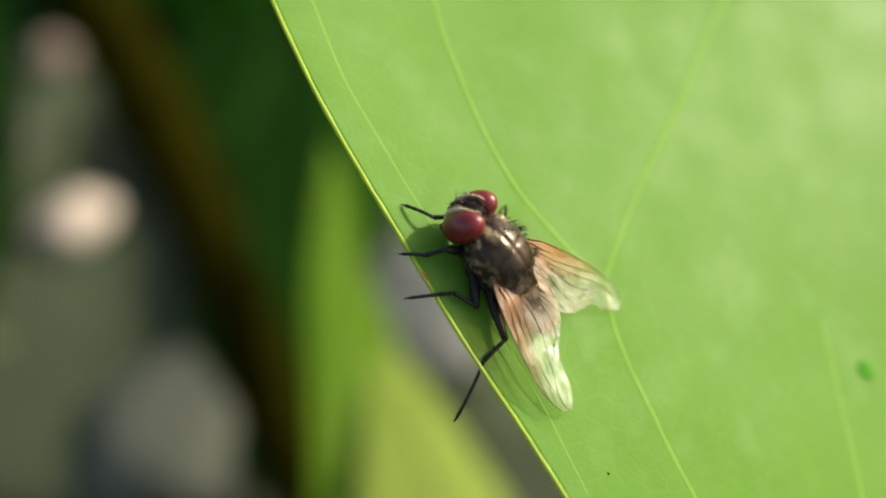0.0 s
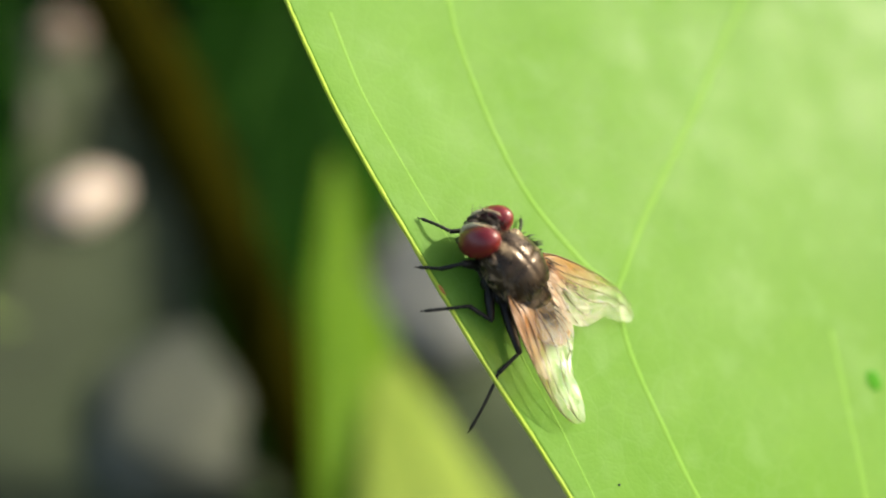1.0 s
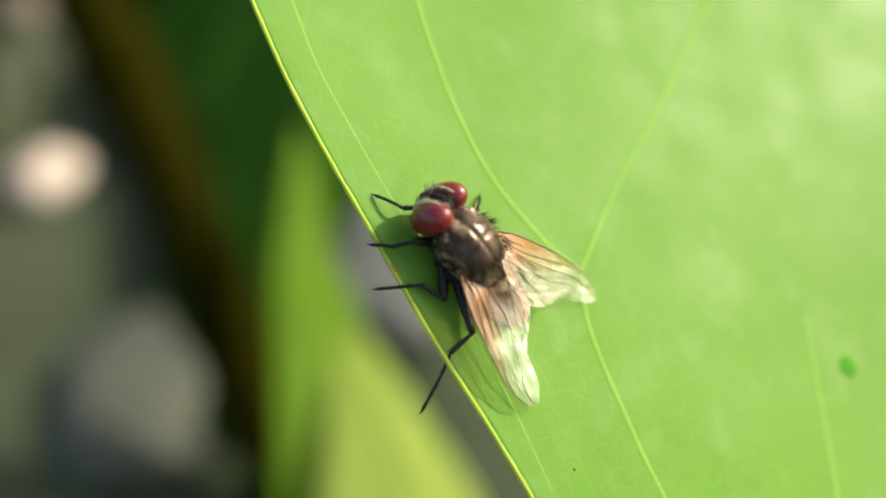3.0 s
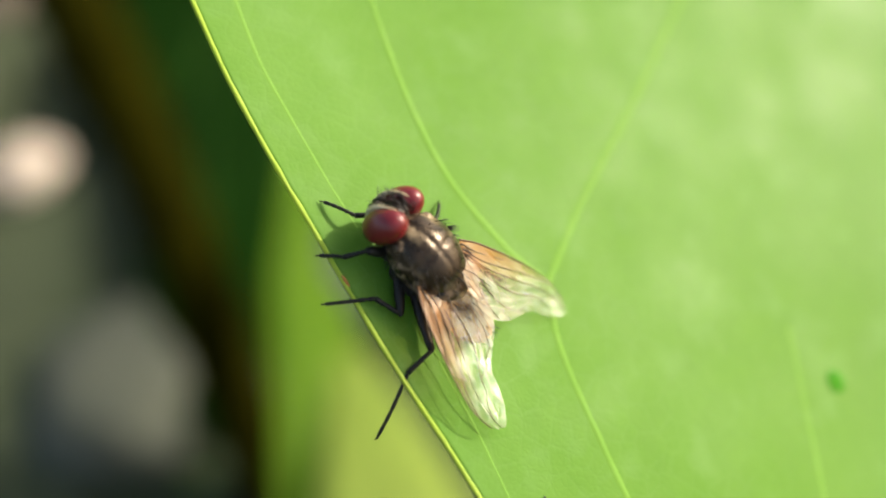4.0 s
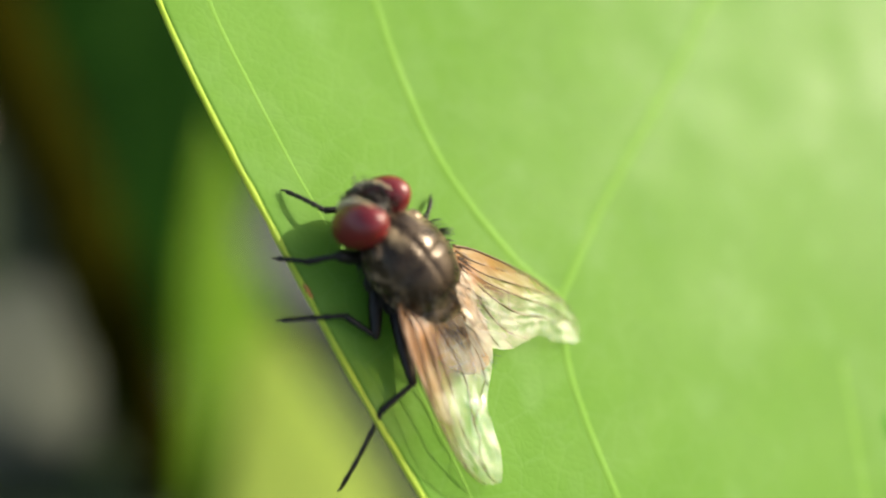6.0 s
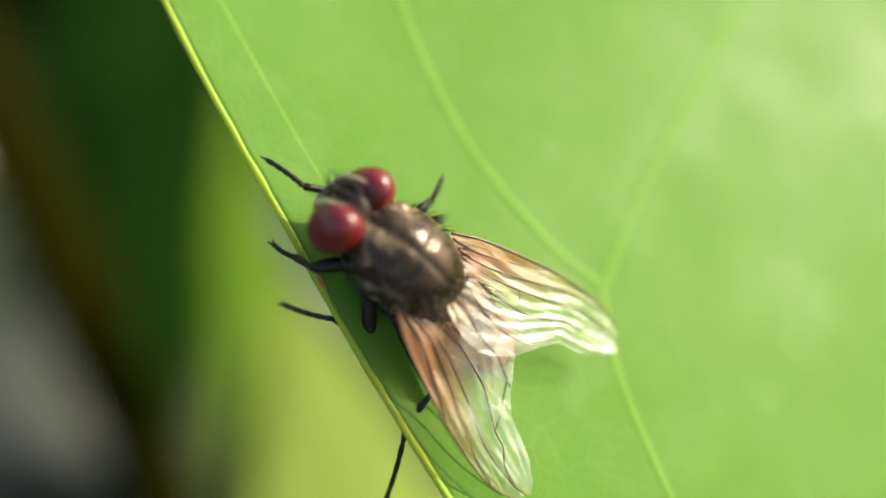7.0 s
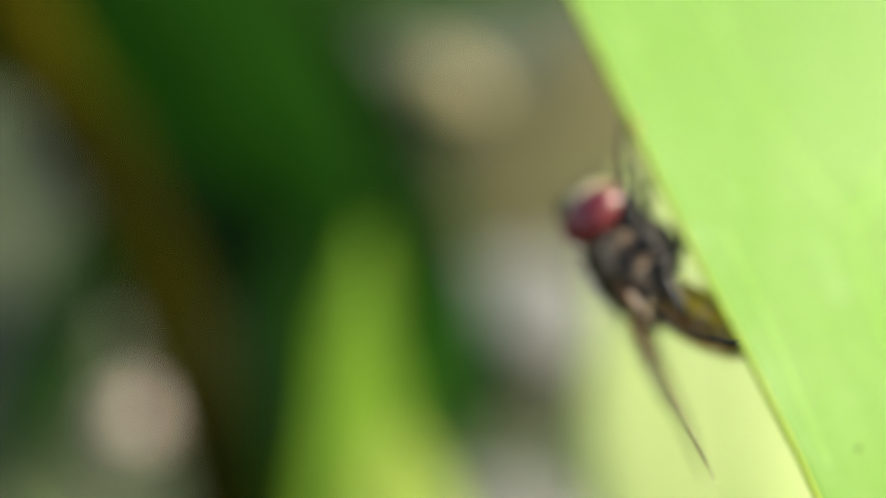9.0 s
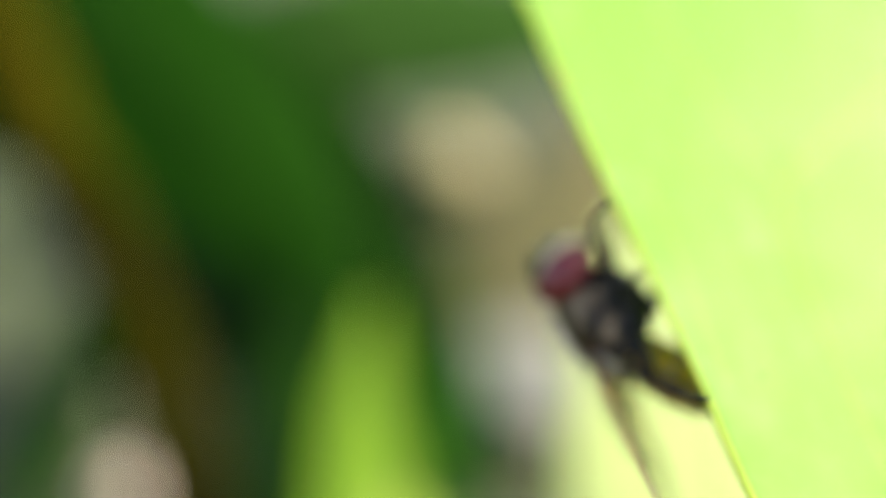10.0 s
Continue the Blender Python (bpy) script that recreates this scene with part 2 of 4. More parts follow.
def wing_skin():
    """A clear crinkled membrane, tan at the root and along the front edge, that glints in the sun with a faint film of colours."""
    k = Mat("wing_membrane")
    uv = k.node("ShaderNodeSeparateXYZ")
    k.link(k.node("ShaderNodeUVMap", uv_map="wing").outputs["UV"], uv.inputs[0])
    along, across = uv.outputs[0], uv.outputs[1]
    wave = k.noise(1700, 3, 0.5, k.stretched(0.40, 1.6, 1.0), 0.8)
    fine = k.noise(4200, 3)
    front = k.mix(1.0, k.span(across, 0.12, 0.60, 1.0, 0.0), k.span(along, 0.20, 0.85, 1.0, 0.10), "MULTIPLY")
    root = k.span(along, 0.03, 0.26, 0.7, 0.0)
    tan = k.mix(0.22, k.mix(1.0, front, root, "SCREEN"), wave)
    k.set(color=k.ramp(tan, [(0.18, (0.50, 0.45, 0.38)), (0.40, (0.37, 0.205, 0.095)), (0.80, (0.31, 0.12, 0.026))]),
          rough=k.span(wave, 0.3, 0.7, 0.34, 0.55), spec=0.5, film=420.0)
    k.b.inputs["Thin Film IOR"].default_value = 1.5
    nrm = k.bump(k.mix(0.3, wave, fine), 0.55, 0.00016)
    shine = k.node("ShaderNodeBsdfGlossy")
    k.link(k.span(fine, 0.3, 0.7, 0.34, 0.46), shine.inputs["Roughness"])
    k.link(nrm, shine.inputs["Normal"])
    k.link(k.ramp(k.noise(900, 2), [(0.3, (0.95, 0.85, 0.80)), (0.5, (0.80, 0.95, 0.85)), (0.7, (0.97, 0.86, 0.82))]), shine.inputs["Color"])
    clear = k.node("ShaderNodeBsdfTransparent")
    k.link(k.ramp(tan, [(0.2, (0.95, 0.94, 0.88)), (0.8, (0.82, 0.55, 0.30))]), clear.inputs["Color"])
    thin = k.node("ShaderNodeBsdfTranslucent")
    k.link(k.ramp(tan, [(0.2, (0.60, 0.55, 0.46)), (0.8, (0.60, 0.28, 0.08))]), thin.inputs["Color"])
    body = k.node("ShaderNodeMixShader")
    body.inputs[0].default_value = 0.35
    k.link(k.b.outputs[0], body.inputs[1])
    k.link(thin.outputs[0], body.inputs[2])
    a = k.node("ShaderNodeMixShader")
    milky = k.mix(1.0, k.span(across, 0.40, 0.72, 0.0, 1.0), k.span(along, 0.42, 0.70, 0.26, 0.0), "MULTIPLY")
    k.link(k.mix(1.0, k.span(tan, 0.20, 0.80, 0.09, 0.70), milky, "SCREEN"), a.inputs[0])
    k.link(clear.outputs[0], a.inputs[1])
    k.link(body.outputs[0], a.inputs[2])
    c = k.node("ShaderNodeMixShader")
    k.link(k.mix(1.0, k.span(wave, 0.38, 0.70, 0.04, 0.21), k.mix(1.0, k.span(along, 0.12, 0.60, 0.35, 1.0), k.span(across, 0.05, 0.55, 0.30, 1.0), "MULTIPLY"), "MULTIPLY"), c.inputs[0])
    k.link(a.outputs[0], c.inputs[1])
    k.link(shine.outputs[0], c.inputs[2])
    k.link(c.outputs[0], k.out.inputs["Surface"])
    return k.m


def milky_skin():
    """Thin whitish skin that lets light through."""
    k = Mat("milky_scale")
    c = k.ramp(k.noise(1600, 4), [(0.3, (0.52, 0.44, 0.34)), (0.7, (0.72, 0.66, 0.56))])
    k.set(color=c, rough=0.4, spec=0.5, alpha=0.8)
    k.b.inputs["Subsurface Weight"].default_value = 0.3
    k.b.inputs["Subsurface Radius"].default_value = (0.0003, 0.0002, 0.0001)
    k.b.inputs["Subsurface Scale"].default_value = 1.0
    k.bump(k.noise(3000, 3), 0.4, 0.00005)
    return k.m


def soil():
    k = Mat("soil")
    n = k.noise(9.0, 6, 0.6)
    grit = k.noise(260, 4)
    c = k.ramp(k.mix(0.3, n, grit), [(0.30, (0.008, 0.014, 0.004)), (0.52, (0.036, 0.050, 0.021)), (0.72, (0.075, 0.094, 0.048))])
    c = k.mix(k.span(k.noise(24, 3), 0.45, 0.58, 0, 0.85), c, (0.008, 0.020, 0.003))
    k.set(color=c, rough=0.9)
    k.bump(k.mix(0.5, grit, k.noise(60, 5)), 0.6, 0.006)
    return k.m


BAND = plain("pale_amber_band", (0.42, 0.25, 0.09), (0.62, 0.43, 0.21), 1400, 0.35)
THORAX, EYE, ABDOMEN, WING, MILKY, SOIL = thorax_skin(), eye_skin(), abdomen_skin(), wing_skin(), milky_skin(), soil()
WINGVEIN = plain("brown_wing_vein", (0.055, 0.022, 0.008), (0.12, 0.055, 0.022), 2500, 0.35)


# ---------------------------------------------------------------- mesh helpers
def finish(name, bm, material, parent=None, label="", smooth=True):
    me = bpy.data.meshes.new(name)
    bmesh.ops.recalc_face_normals(bm, faces=bm.faces)
    bm.to_mesh(me)
    bm.free()
    me.materials.append(material)
    if smooth:
        me.polygons.foreach_set("use_smooth", [True] * len(me.polygons))
    ob = new(name, me)
    if parent:
        ob.parent = parent
    return tagged(ob, label)


def part(name, bm, material, parent, label=""):
    return finish(name, bm, material, parent, label)


def blob(bm, centre, radii, seg=28, rings=18, shape=None):
    """An ellipsoid, its surface reshaped by shape(unit vector) -> factor."""
    made = bmesh.ops.create_uvsphere(bm, u_segments=seg, v_segments=rings, radius=1.0)["verts"]
    for v in made:
        d = v.co.copy()
        k = shape(d) if shape else 1.0
        v.co = Vector((centre[i] + d[i] * radii[i] * k for i in range(3))) * MM
    return made


def tube(bm, pts, radii, seg=8, flat=1.0, cap=True):
    """A tapered tube along points, in millimetres."""
    pts = [Vector(p) for p in pts]
    rings = []
    up = Vector((0.13, 0.31, 0.94))
    for i, p in enumerate(pts):
        d = (pts[min(i + 1, len(pts) - 1)] - pts[max(i - 1, 0)]).normalized()
        a = d.cross(up)
        a = a.normalized() if a.length > 1e-6 else d.orthogonal().normalized()
        b = a.cross(d)
        r = radii[i] if isinstance(radii, (list, tuple)) else radii
        rings.append([bm.verts.new((p + a * (r * math.cos(q)) + b * (r * flat * math.sin(q))) * MM)
                      for q in (2 * math.pi * j / seg for j in range(seg))])
    for ra, rb in zip(rings, rings[1:]):
        for j in range(seg):
            bm.faces.new((ra[j], ra[(j + 1) % seg], rb[(j + 1) % seg], rb[j]))
    if cap:
        bm.faces.new(rings[0])
        bm.faces.new(rings[-1][::-1])


def curve_points(pts, n):
    """A smooth Catmull-Rom line through points."""
    pts = [Vector(p) for p in pts]
    ext = [pts[0] * 2 - pts[1], *pts, pts[-1] * 2 - pts[-2]]
    out = []
    for i in range(1, len(ext) - 2):
        a, b, c, d = ext[i - 1:i + 3]
        for j in range(n):
            t = j / n
            out.append(0.5 * (2 * b + (c - a) * t + (2 * a - 5 * b + 4 * c - d) * t * t + (3 * b - a - 3 * c + d) * t ** 3))
    out.append(pts[-1])
    return out


# ---------------------------------------------------------------- ground
def build_ground():
    bm = bmesh.new()
    n, near = 90, 0.9
    grid = {}
    for i in range(n + 1):
        for j in range(n + 1):
            x, y = (i / n * 2 - 1) * near, (j / n * 2 - 1) * near
            z = 0.006 * noise.noise((x * 9, y * 9, 0.3)) + 0.003 * noise.noise((x * 31, y * 31, 1.7))
            edge = max(abs(x), abs(y)) / near
            grid[i, j] = bm.verts.new((x, y + 0.25, (z - 0.006) * (1 - max(0, edge - 0.9) * 10) - 0.003))
    for i in range(n):
        for j in range(n):
            bm.faces.new((grid[i, j], grid[i + 1, j], grid[i + 1, j + 1], grid[i, j + 1]))
    ring = [grid[i, 0] for i in range(n)] + [grid[n, j] for j in range(n)] + [grid[i, n] for i in range(n, 0, -1)] + [grid[0, j] for j in range(n, 0, -1)]
    far = [bm.verts.new((v.co.x * 900, (v.co.y - 0.25) * 900, -0.003)) for v in ring]
    for a in range(len(ring)):
        b = (a + 1) % len(ring)
        bm.faces.new((ring[a], ring[b], far[b], far[a]))
    ob = finish("ground", bm, SOIL)
    tagged(ob, "bare grey-brown soil with dark green patches", "ground", kind="structure")


build_ground()


# ---------------------------------------------------------------- the big leaf
# Its own space: x along the near edge, y into the blade, z out of the upper face; the origin lies on the edge under the fly.
LEAF = pose(-0.00093, 0.02691, 0.17232, -4.37, 32.59, -44.74)
MID_Y, MID_X, HALF = 46.0, 23.0, 126.0


def edge_y(x):
    """The near edge of the blade."""
    return MID_Y - 47.66 * max(0.0, 1 - ((x - MID_X) / HALF) ** 2) - 0.3 * math.exp(-((x + 8) / 5) ** 2) + 0.28 * math.exp(-((x - 9) / 5) ** 2)


def blade_z(x, y):
    """The lie of the blade: slightly cupped, sagging past the midrib and along its length."""
    z = 0.16 * noise.noise((x * 0.06, y * 0.09, 2.0)) + 0.05 * noise.noise((x * 0.4, y * 0.4, 5.0))
    z -= 0.00045 * max(0.0, abs(x - 5) - 25) ** 2
    if y > MID_Y - 4:
        z -= 0.75 * (y - MID_Y + 4) ** 1.05
    e = max(0.0, y - edge_y(x))
    z += 0.002 * max(0.0, min(y, MID_Y) - 6) ** 2
    return z - 0.10 * math.exp(-e / 1.6) + 0.002 * min(e, 30) * 1.5


def on_blade(x, y, lift=0.0):
    return (x, y, blade_z(x, y) + lift)


def build_leaf():
    root = new("leaf")
    root.matrix_world = LEAF
    tagged(root, "large fresh green leaf with pale veins and a yellow margin", "leaf")
    xs = [MID_X - HALF + 0.6 + i * 2.6 for i in range(31)]
    xs = [x for x in xs if x < -24] + [-24 + i * 0.42 for i in range(131)]
    xs += [31.2 + i * 3.0 for i in range(1, 40) if 31.2 + i * 3.0 < MID_X + HALF - 0.6]
    ss = [0.0, 0.004, 0.01, 0.02] + [0.02 + 0.98 * (i / 60) ** 1.25 for i in range(1, 61)]
    far = [i / 10 for i in range(1, 11)]
    bm = bmesh.new()
    top, low = [], []
    for x in xs:
        e = edge_y(x)
        ys = [e + (MID_Y - e) * s for s in ss] + [MID_Y + (MID_Y - e) * 0.40 * s for s in far]
        top.append([bm.verts.new(Vector(on_blade(x, y)) * MM) for y in ys])
        low.append([bm.verts.new(Vector(on_blade(x, y, -0.24 if 0 < k < len(ys) - 1 else -0.10)) * MM) for k, y in enumerate(ys)])
    for a in range(len(xs) - 1):
        for b in range(len(top[0]) - 1):
            bm.faces.new((top[a][b], top[a + 1][b], top[a + 1][b + 1], top[a][b + 1]))
            bm.faces.new((low[a][b], low[a][b + 1], low[a + 1][b + 1], low[a + 1][b]))
        for b in (0, len(top[0]) - 1):
            bm.faces.new((top[a][b], low[a][b], low[a + 1][b], top[a + 1][b]))
    for a in (0, len(xs) - 1):
        for b in range(len(top[0]) - 1):
            bm.faces.new((top[a][b], top[a][b + 1], low[a][b + 1], low[a][b]))
    part("blade", bm, BLADE, root)
    bm = bmesh.new()
    tube(bm, [(x, edge_y(x) - 0.03, blade_z(x, edge_y(x)) - 0.05 + 0.015 * noise.noise((x * 2, 0, 0))) for x in xs],
         [0.098 + 0.025 * noise.noise((x * 1.3, 3, 0)) for x in xs], 8)
    part("margin", bm, MARGIN, root, "thin translucent yellow rim")
    bm = bmesh.new()
    tube(bm, [on_blade(x, MID_Y, -0.2) for x in xs], [1.2 - 0.8 * i / len(xs) for i in range(len(xs))], 10)
    part("midrib", bm, VEIN, root, "stout pale midrib")

    def vein(pts, r0, r1, name="vein", label=""):
        line = [p for p in curve_points([(x, y, 0) for x, y in pts], 10) if p.y > edge_y(p.x) + 0.25]
        if len(line) < 3:
            return
        bm = bmesh.new()
        rows, k = [], len(line) - 1
        for i, p in enumerate(line):
            r = (r0 + (r1 - r0) * i / k) * (1 + 0.15 * noise.noise((p.x * 1.7, p.y * 1.7, 0)))
            d = (line[min(i + 1, k)] - line[max(i - 1, 0)]).normalized()
            rows.append([bm.verts.new(Vector(on_blade(p.x - d.y * u * r, p.y + d.x * u * r, 0.055 * r * (1 - u * u) * 4 - 0.006)) * MM)
                         for u in (-1.0, -0.6, -0.2, 0.2, 0.6, 1.0)])
        for ra, rb in zip(rows, rows[1:]):
            for j in range(5):
                bm.faces.new((ra[j], ra[j + 1], rb[j + 1], rb[j]))
        part(name, bm, VEIN, root, label)

    for off in (-68, -34, 0, 34, 68):
        def sh(pts):
            w = max(0.0, edge_y(5 + off) - edge_y(5))
            return [(x + off, min(MID_Y, y + w * (1 - y / 60))) for x, y in pts]
        vein(sh([(-9, 46), (-4.5, 32), (-1.2, 23.5), (1.1, 17.9), (3.4, 11.8), (5.35, 7.4)]), 0.25, 0.18)
        vein(sh([(5.35, 7.4), (3.2, 6.75), (0.2, 6.45), (-2.6, 6.8), (-6.2, 7.8), (-9.7, 9.3), (-14, 12.6), (-20, 17)]), 0.18, 0.14)
        vein(sh([(5.35, 7.4), (7.0, 6.25), (8.6, 5.6), (11.8, 4.65), (14.8, 3.95), (19, 3.2), (24, 2.7)]), 0.18, 0.13)
    for pts in ([(-12, 3.6), (-8.4, 2.5), (-5.8, 2.1), (-2.8, 1.75), (-0.8, 1.6)], [(4.4, 1.15), (5.7, 0.95), (8.4, 0.5), (11.5, -0.2)]):
        vein(pts, 0.10, 0.06, "side_vein")
    for x, y, r in ((17.3, 17.3, 0.55),):
        bm = bmesh.new()
        blob(bm, (0, 0, 0), (r, r * 0.92, 0.05), 24, 8, lambda d: 1 + 0.08 * noise.noise(d * 2))
        ob = part("spot", bm, SPOT, root, "round vivid green spot")
        ob.location = Vector(on_blade(x, y, 0.02)) * MM
    for x, y, r in ((11.5, 1.2, 0.06), (24.0, 2.6, 0.10)):
        bm = bmesh.new()
        blob(bm, (0, 0, 0), (r, r * 0.7, 0.05), 12, 8, lambda d: 1 + 0.3 * noise.noise(d * 2))
        ob = part("speck", bm, SPECK, root, "tiny dark speck")
        ob.location = Vector(on_blade(x, y, 0.03)) * MM
    bm = bmesh.new()
    blob(bm, (0, 0, 0), (0.28, 0.07, 0.06), 12, 8, lambda d: 1 + 0.3 * noise.noise(d * 3))
    fleck = part("fleck", bm, RUST, root, "rusty orange fleck on the margin")
    fleck.location = Vector(on_blade(0.6, edge_y(0.6) + 0.02, 0.02)) * MM
    # the stalk bends down from the blade's foot to the soil
    foot = LEAF.inverted() @ Vector((0.02, -0.03, -0.01)) / MM
    start = Vector(on_blade(MID_X + HALF - 3, MID_Y, -0.3))
    bm = bmesh.new()
    line = curve_points([start, start + Vector((14, 2, -12)), start.lerp(foot, 0.5) + Vector((12, 4, -6)), foot], 10)
    tube(bm, line, [1.3 + 0.8 * i / len(line) for i in range(len(line))], 12)
    part("petiole", bm, STALK, root, "bent green leaf stalk")
    return root, ob


leaf, focus_mark = build_leaf()


# ---------------------------------------------------------------- plants and stones behind
def small_leaf(label, tip, base, width, facing, material, sag=0.08, notch=0.0, seed=0, pointed=False):
    """A leaf from its foot to its tip, as wide as given, turned with its face towards facing; a stalk goes down to the soil."""
    tip, base = Vector(tip), Vector(base)
    d = tip - base
    length = d.length
    d.normalize()
    z = (Vector(facing) - d * Vector(facing).dot(d)).normalized()
    side = z.cross(d)
    m = Matrix(((d.x, side.x, z.x, base.x), (d.y, side.y, z.y, base.y), (d.z, side.z, z.z, base.z), (0, 0, 0, 1)))
    root = new("leaf")
    root.matrix_world = m
    tagged(root, label, "leaf", group="leaves behind the fly")
    ln, wd = length / MM, width / MM

    def point(s, k, lift=0.0):
        if pointed:
            half = wd * 0.5 * min(1, (s + 0.03) / 0.22) ** 0.6 * (min(1, (1.0 - s) / 0.75 + 0.015) ** 0.9 if k < 0 or not notch else 0.28 * min(1, (1.0 - s) / 0.3 + 0.01) ** 0.7)
            half *= 1 - notch * abs((s * 3.6 + 0.25) % 1.0 - 0.5) * 2 * (k < 0)
        else:
            half = wd * 0.5 * (math.sin(math.pi * min(1, s * 0.96 + 0.02) ** 0.85) ** 0.75)
        half *= 1 + 0.06 * noise.noise((s * 6, k, seed))
        y = half * k
        return Vector((s * ln, y, lift + sag * ln * (s - s * s) * 1.2 - 0.10 * abs(y) + 0.5 * noise.noise((s * 5, y * 0.1, seed + 3)))) * MM

    bm = bmesh.new()
    n, w = 40, 8
    up, dn = [[[bm.verts.new(point(i / n, j / w, lift)) for j in range(-w, w + 1)] for i in range(n + 1)] for lift in (0.0, -0.3)]
    for i in range(n):
        for j in range(2 * w):
            bm.faces.new((up[i][j], up[i + 1][j], up[i + 1][j + 1], up[i][j + 1]))
            bm.faces.new((dn[i][j], dn[i][j + 1], dn[i + 1][j + 1], dn[i + 1][j]))
        for j in (0, 2 * w):
            bm.faces.new((up[i][j], dn[i][j], dn[i + 1][j], up[i + 1][j]))
    part("blade", bm, material, root)
    bm = bmesh.new()
    tube(bm, [point(i / 20, 0, 0.05) / MM for i in range(21)], [0.7 - 0.028 * i for i in range(21)], 8)
    part("midrib", bm, VEIN if material in (PALE, BRIGHT) else MID, root)
    inv = m.inverted()
    foot = inv @ Vector((base.x + 0.01 * seed % 0.03 - 0.01, base.y - 0.005, -0.01)) / MM
    lift = inv.to_3x3() @ Vector((0, 0, -1)) * (base.z / MM * 0.5)
    bm = bmesh.new()
    line = curve_points([(0, 0, 0), Vector((-6, 0, 0)) + lift * 0.35, foot], 12)
    tube(bm, line, [0.8 + 0.03 * i for i in range(len(line))], 8)
    part("petiole", bm, STALK, root)
    return root


BACK = Vector((0, -0.75, 0.66))
swaying = (small_leaf("sunlit yellow-green leaf with a jagged edge", (-0.0367, 0.1784, 0.0951), (-0.0300, 0.0913, 0.0471), 0.0460, BACK + Vector((0.6, 0, 0)), BRIGHT, sag=0.05, notch=0.40, seed=1, pointed=True),
           small_leaf("dull yellow-green leaf below a sunlit one", (-0.0265, 0.1490, 0.0720), (-0.0040, 0.0780, 0.0480), 0.0470, BACK + Vector((0.6, 0, 0)), SOFT, seed=6, pointed=True))
# the dark leaves below carry the background's shade in their colour
small_leaf("dark green leaf beside the sunlit leaf, shade in its colour", (-0.0780, 0.3530, 0.014), (-0.0390, 0.118, 0.001), 0.047, BACK, DEEP_SHADE, seed=9)
small_leaf("long dark green leaf lying over the soil, shade in its colour", (-0.0356, 0.2549, 0.015), (-0.2149, 0.4547, 0.05), 0.135, BACK, DEEP_SHADE, sag=0.03, seed=10)
small_leaf("dark green leaf behind a sunlit one, shade in its colour", (-0.0589, 0.355, 0.03), (-0.0226, 0.1928, 0.001), 0.042, BACK, HALF_SHADE, seed=11)
# added brown sheet: stands for dim soil that renders too bright here
small_leaf("brown leaf shape added to dim the far soil", (0.0069, 0.235, 0.004), (-0.0303, 0.4414, 0.02), 0.052, BACK, DULL, sag=0.03, seed=12)
small_leaf("dull olive leaf low over the soil", (0.024, 0.560, 0.034), (0.018, 0.370, 0.010), 0.066, BACK, DULL, sag=0.03, seed=13)
small_leaf("near-black leaf high behind the stem, shade in its colour", (-0.0736, 0.3179, 0.0962), (-0.2345, 0.3024, 0.1043), 0.090, BACK, DEEP_SHADE, seed=8)
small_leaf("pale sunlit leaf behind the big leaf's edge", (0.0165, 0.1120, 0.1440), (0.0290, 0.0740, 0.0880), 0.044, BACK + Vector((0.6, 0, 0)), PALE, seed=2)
small_leaf("broad dark green leaf, shade in its colour", (-0.0500, 0.2400, 0.0530), (-0.2072, 0.3205, 0.1636), 0.075, BACK, HALF_SHADE, seed=3)
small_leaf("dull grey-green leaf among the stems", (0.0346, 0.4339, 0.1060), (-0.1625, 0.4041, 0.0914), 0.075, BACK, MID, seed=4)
small_leaf("narrow near-black leaf near the soil, shade in its colour", (-0.1600, 0.3163, 0.0348), (-0.1303, 0.1740, -0.0011), 0.026, BACK, DEEP_SHADE, seed=5)
small_leaf("dark green leaf rising from the soil, shade in its colour", (-0.0475, 0.3454, 0.0359), (-0.0690, 0.2111, 0.0040), 0.062, BACK, DEEP_SHADE, seed=7)


def build_stem():
    line = curve_points([(-160, 258, 160), (-135, 228, 138), (-114.5, 203, 119), (-95.5, 184.3, 104.6), (-79.1, 164.6, 85.2), (-62.6, 140.0, 56.5), (-51, 119, 20), (-44, 108, -25)], 10)
    root = new("plant_stem")
    tagged(root, "leaning thick olive-brown plant stem rooted in the soil", "stem")
    for k in range(0, len(line) - 1, 14):
        run = line[k:k + 15]
        bm = bmesh.new()
        tube(bm, run, [max(7.6, 12.0 - 0.13 * (k + i)) + 0.4 * math.cos(2 * math.pi * i / 14) for i in range(len(run))], 20)
        # the upper run gets the lit tone, the lower run the shaded one
        part("internode", bm, OLIVE_LIT if k < 28 else OLIVE_SHADED, root, "upper part of the stem, sunlight put into its paler olive" if k < 28 else "")
        bm = bmesh.new()
        d = (run[-1] - run[-2]).normalized()
        tube(bm, [run[-1] - d * 1.8, run[-1] - d * 0.6, run[-1] + d * 0.6, run[-1] + d * 1.8], [r + max(7.6, 12.0 - 0.13 * (k + 14)) for r in (0.6, 1.3, 1.3, 0.6)], 20)
        part("node", bm, OLIVE_LIT if k < 14 else OLIVE_SHADED, root, "swollen ring on the stem")
    return root


stem = build_stem()


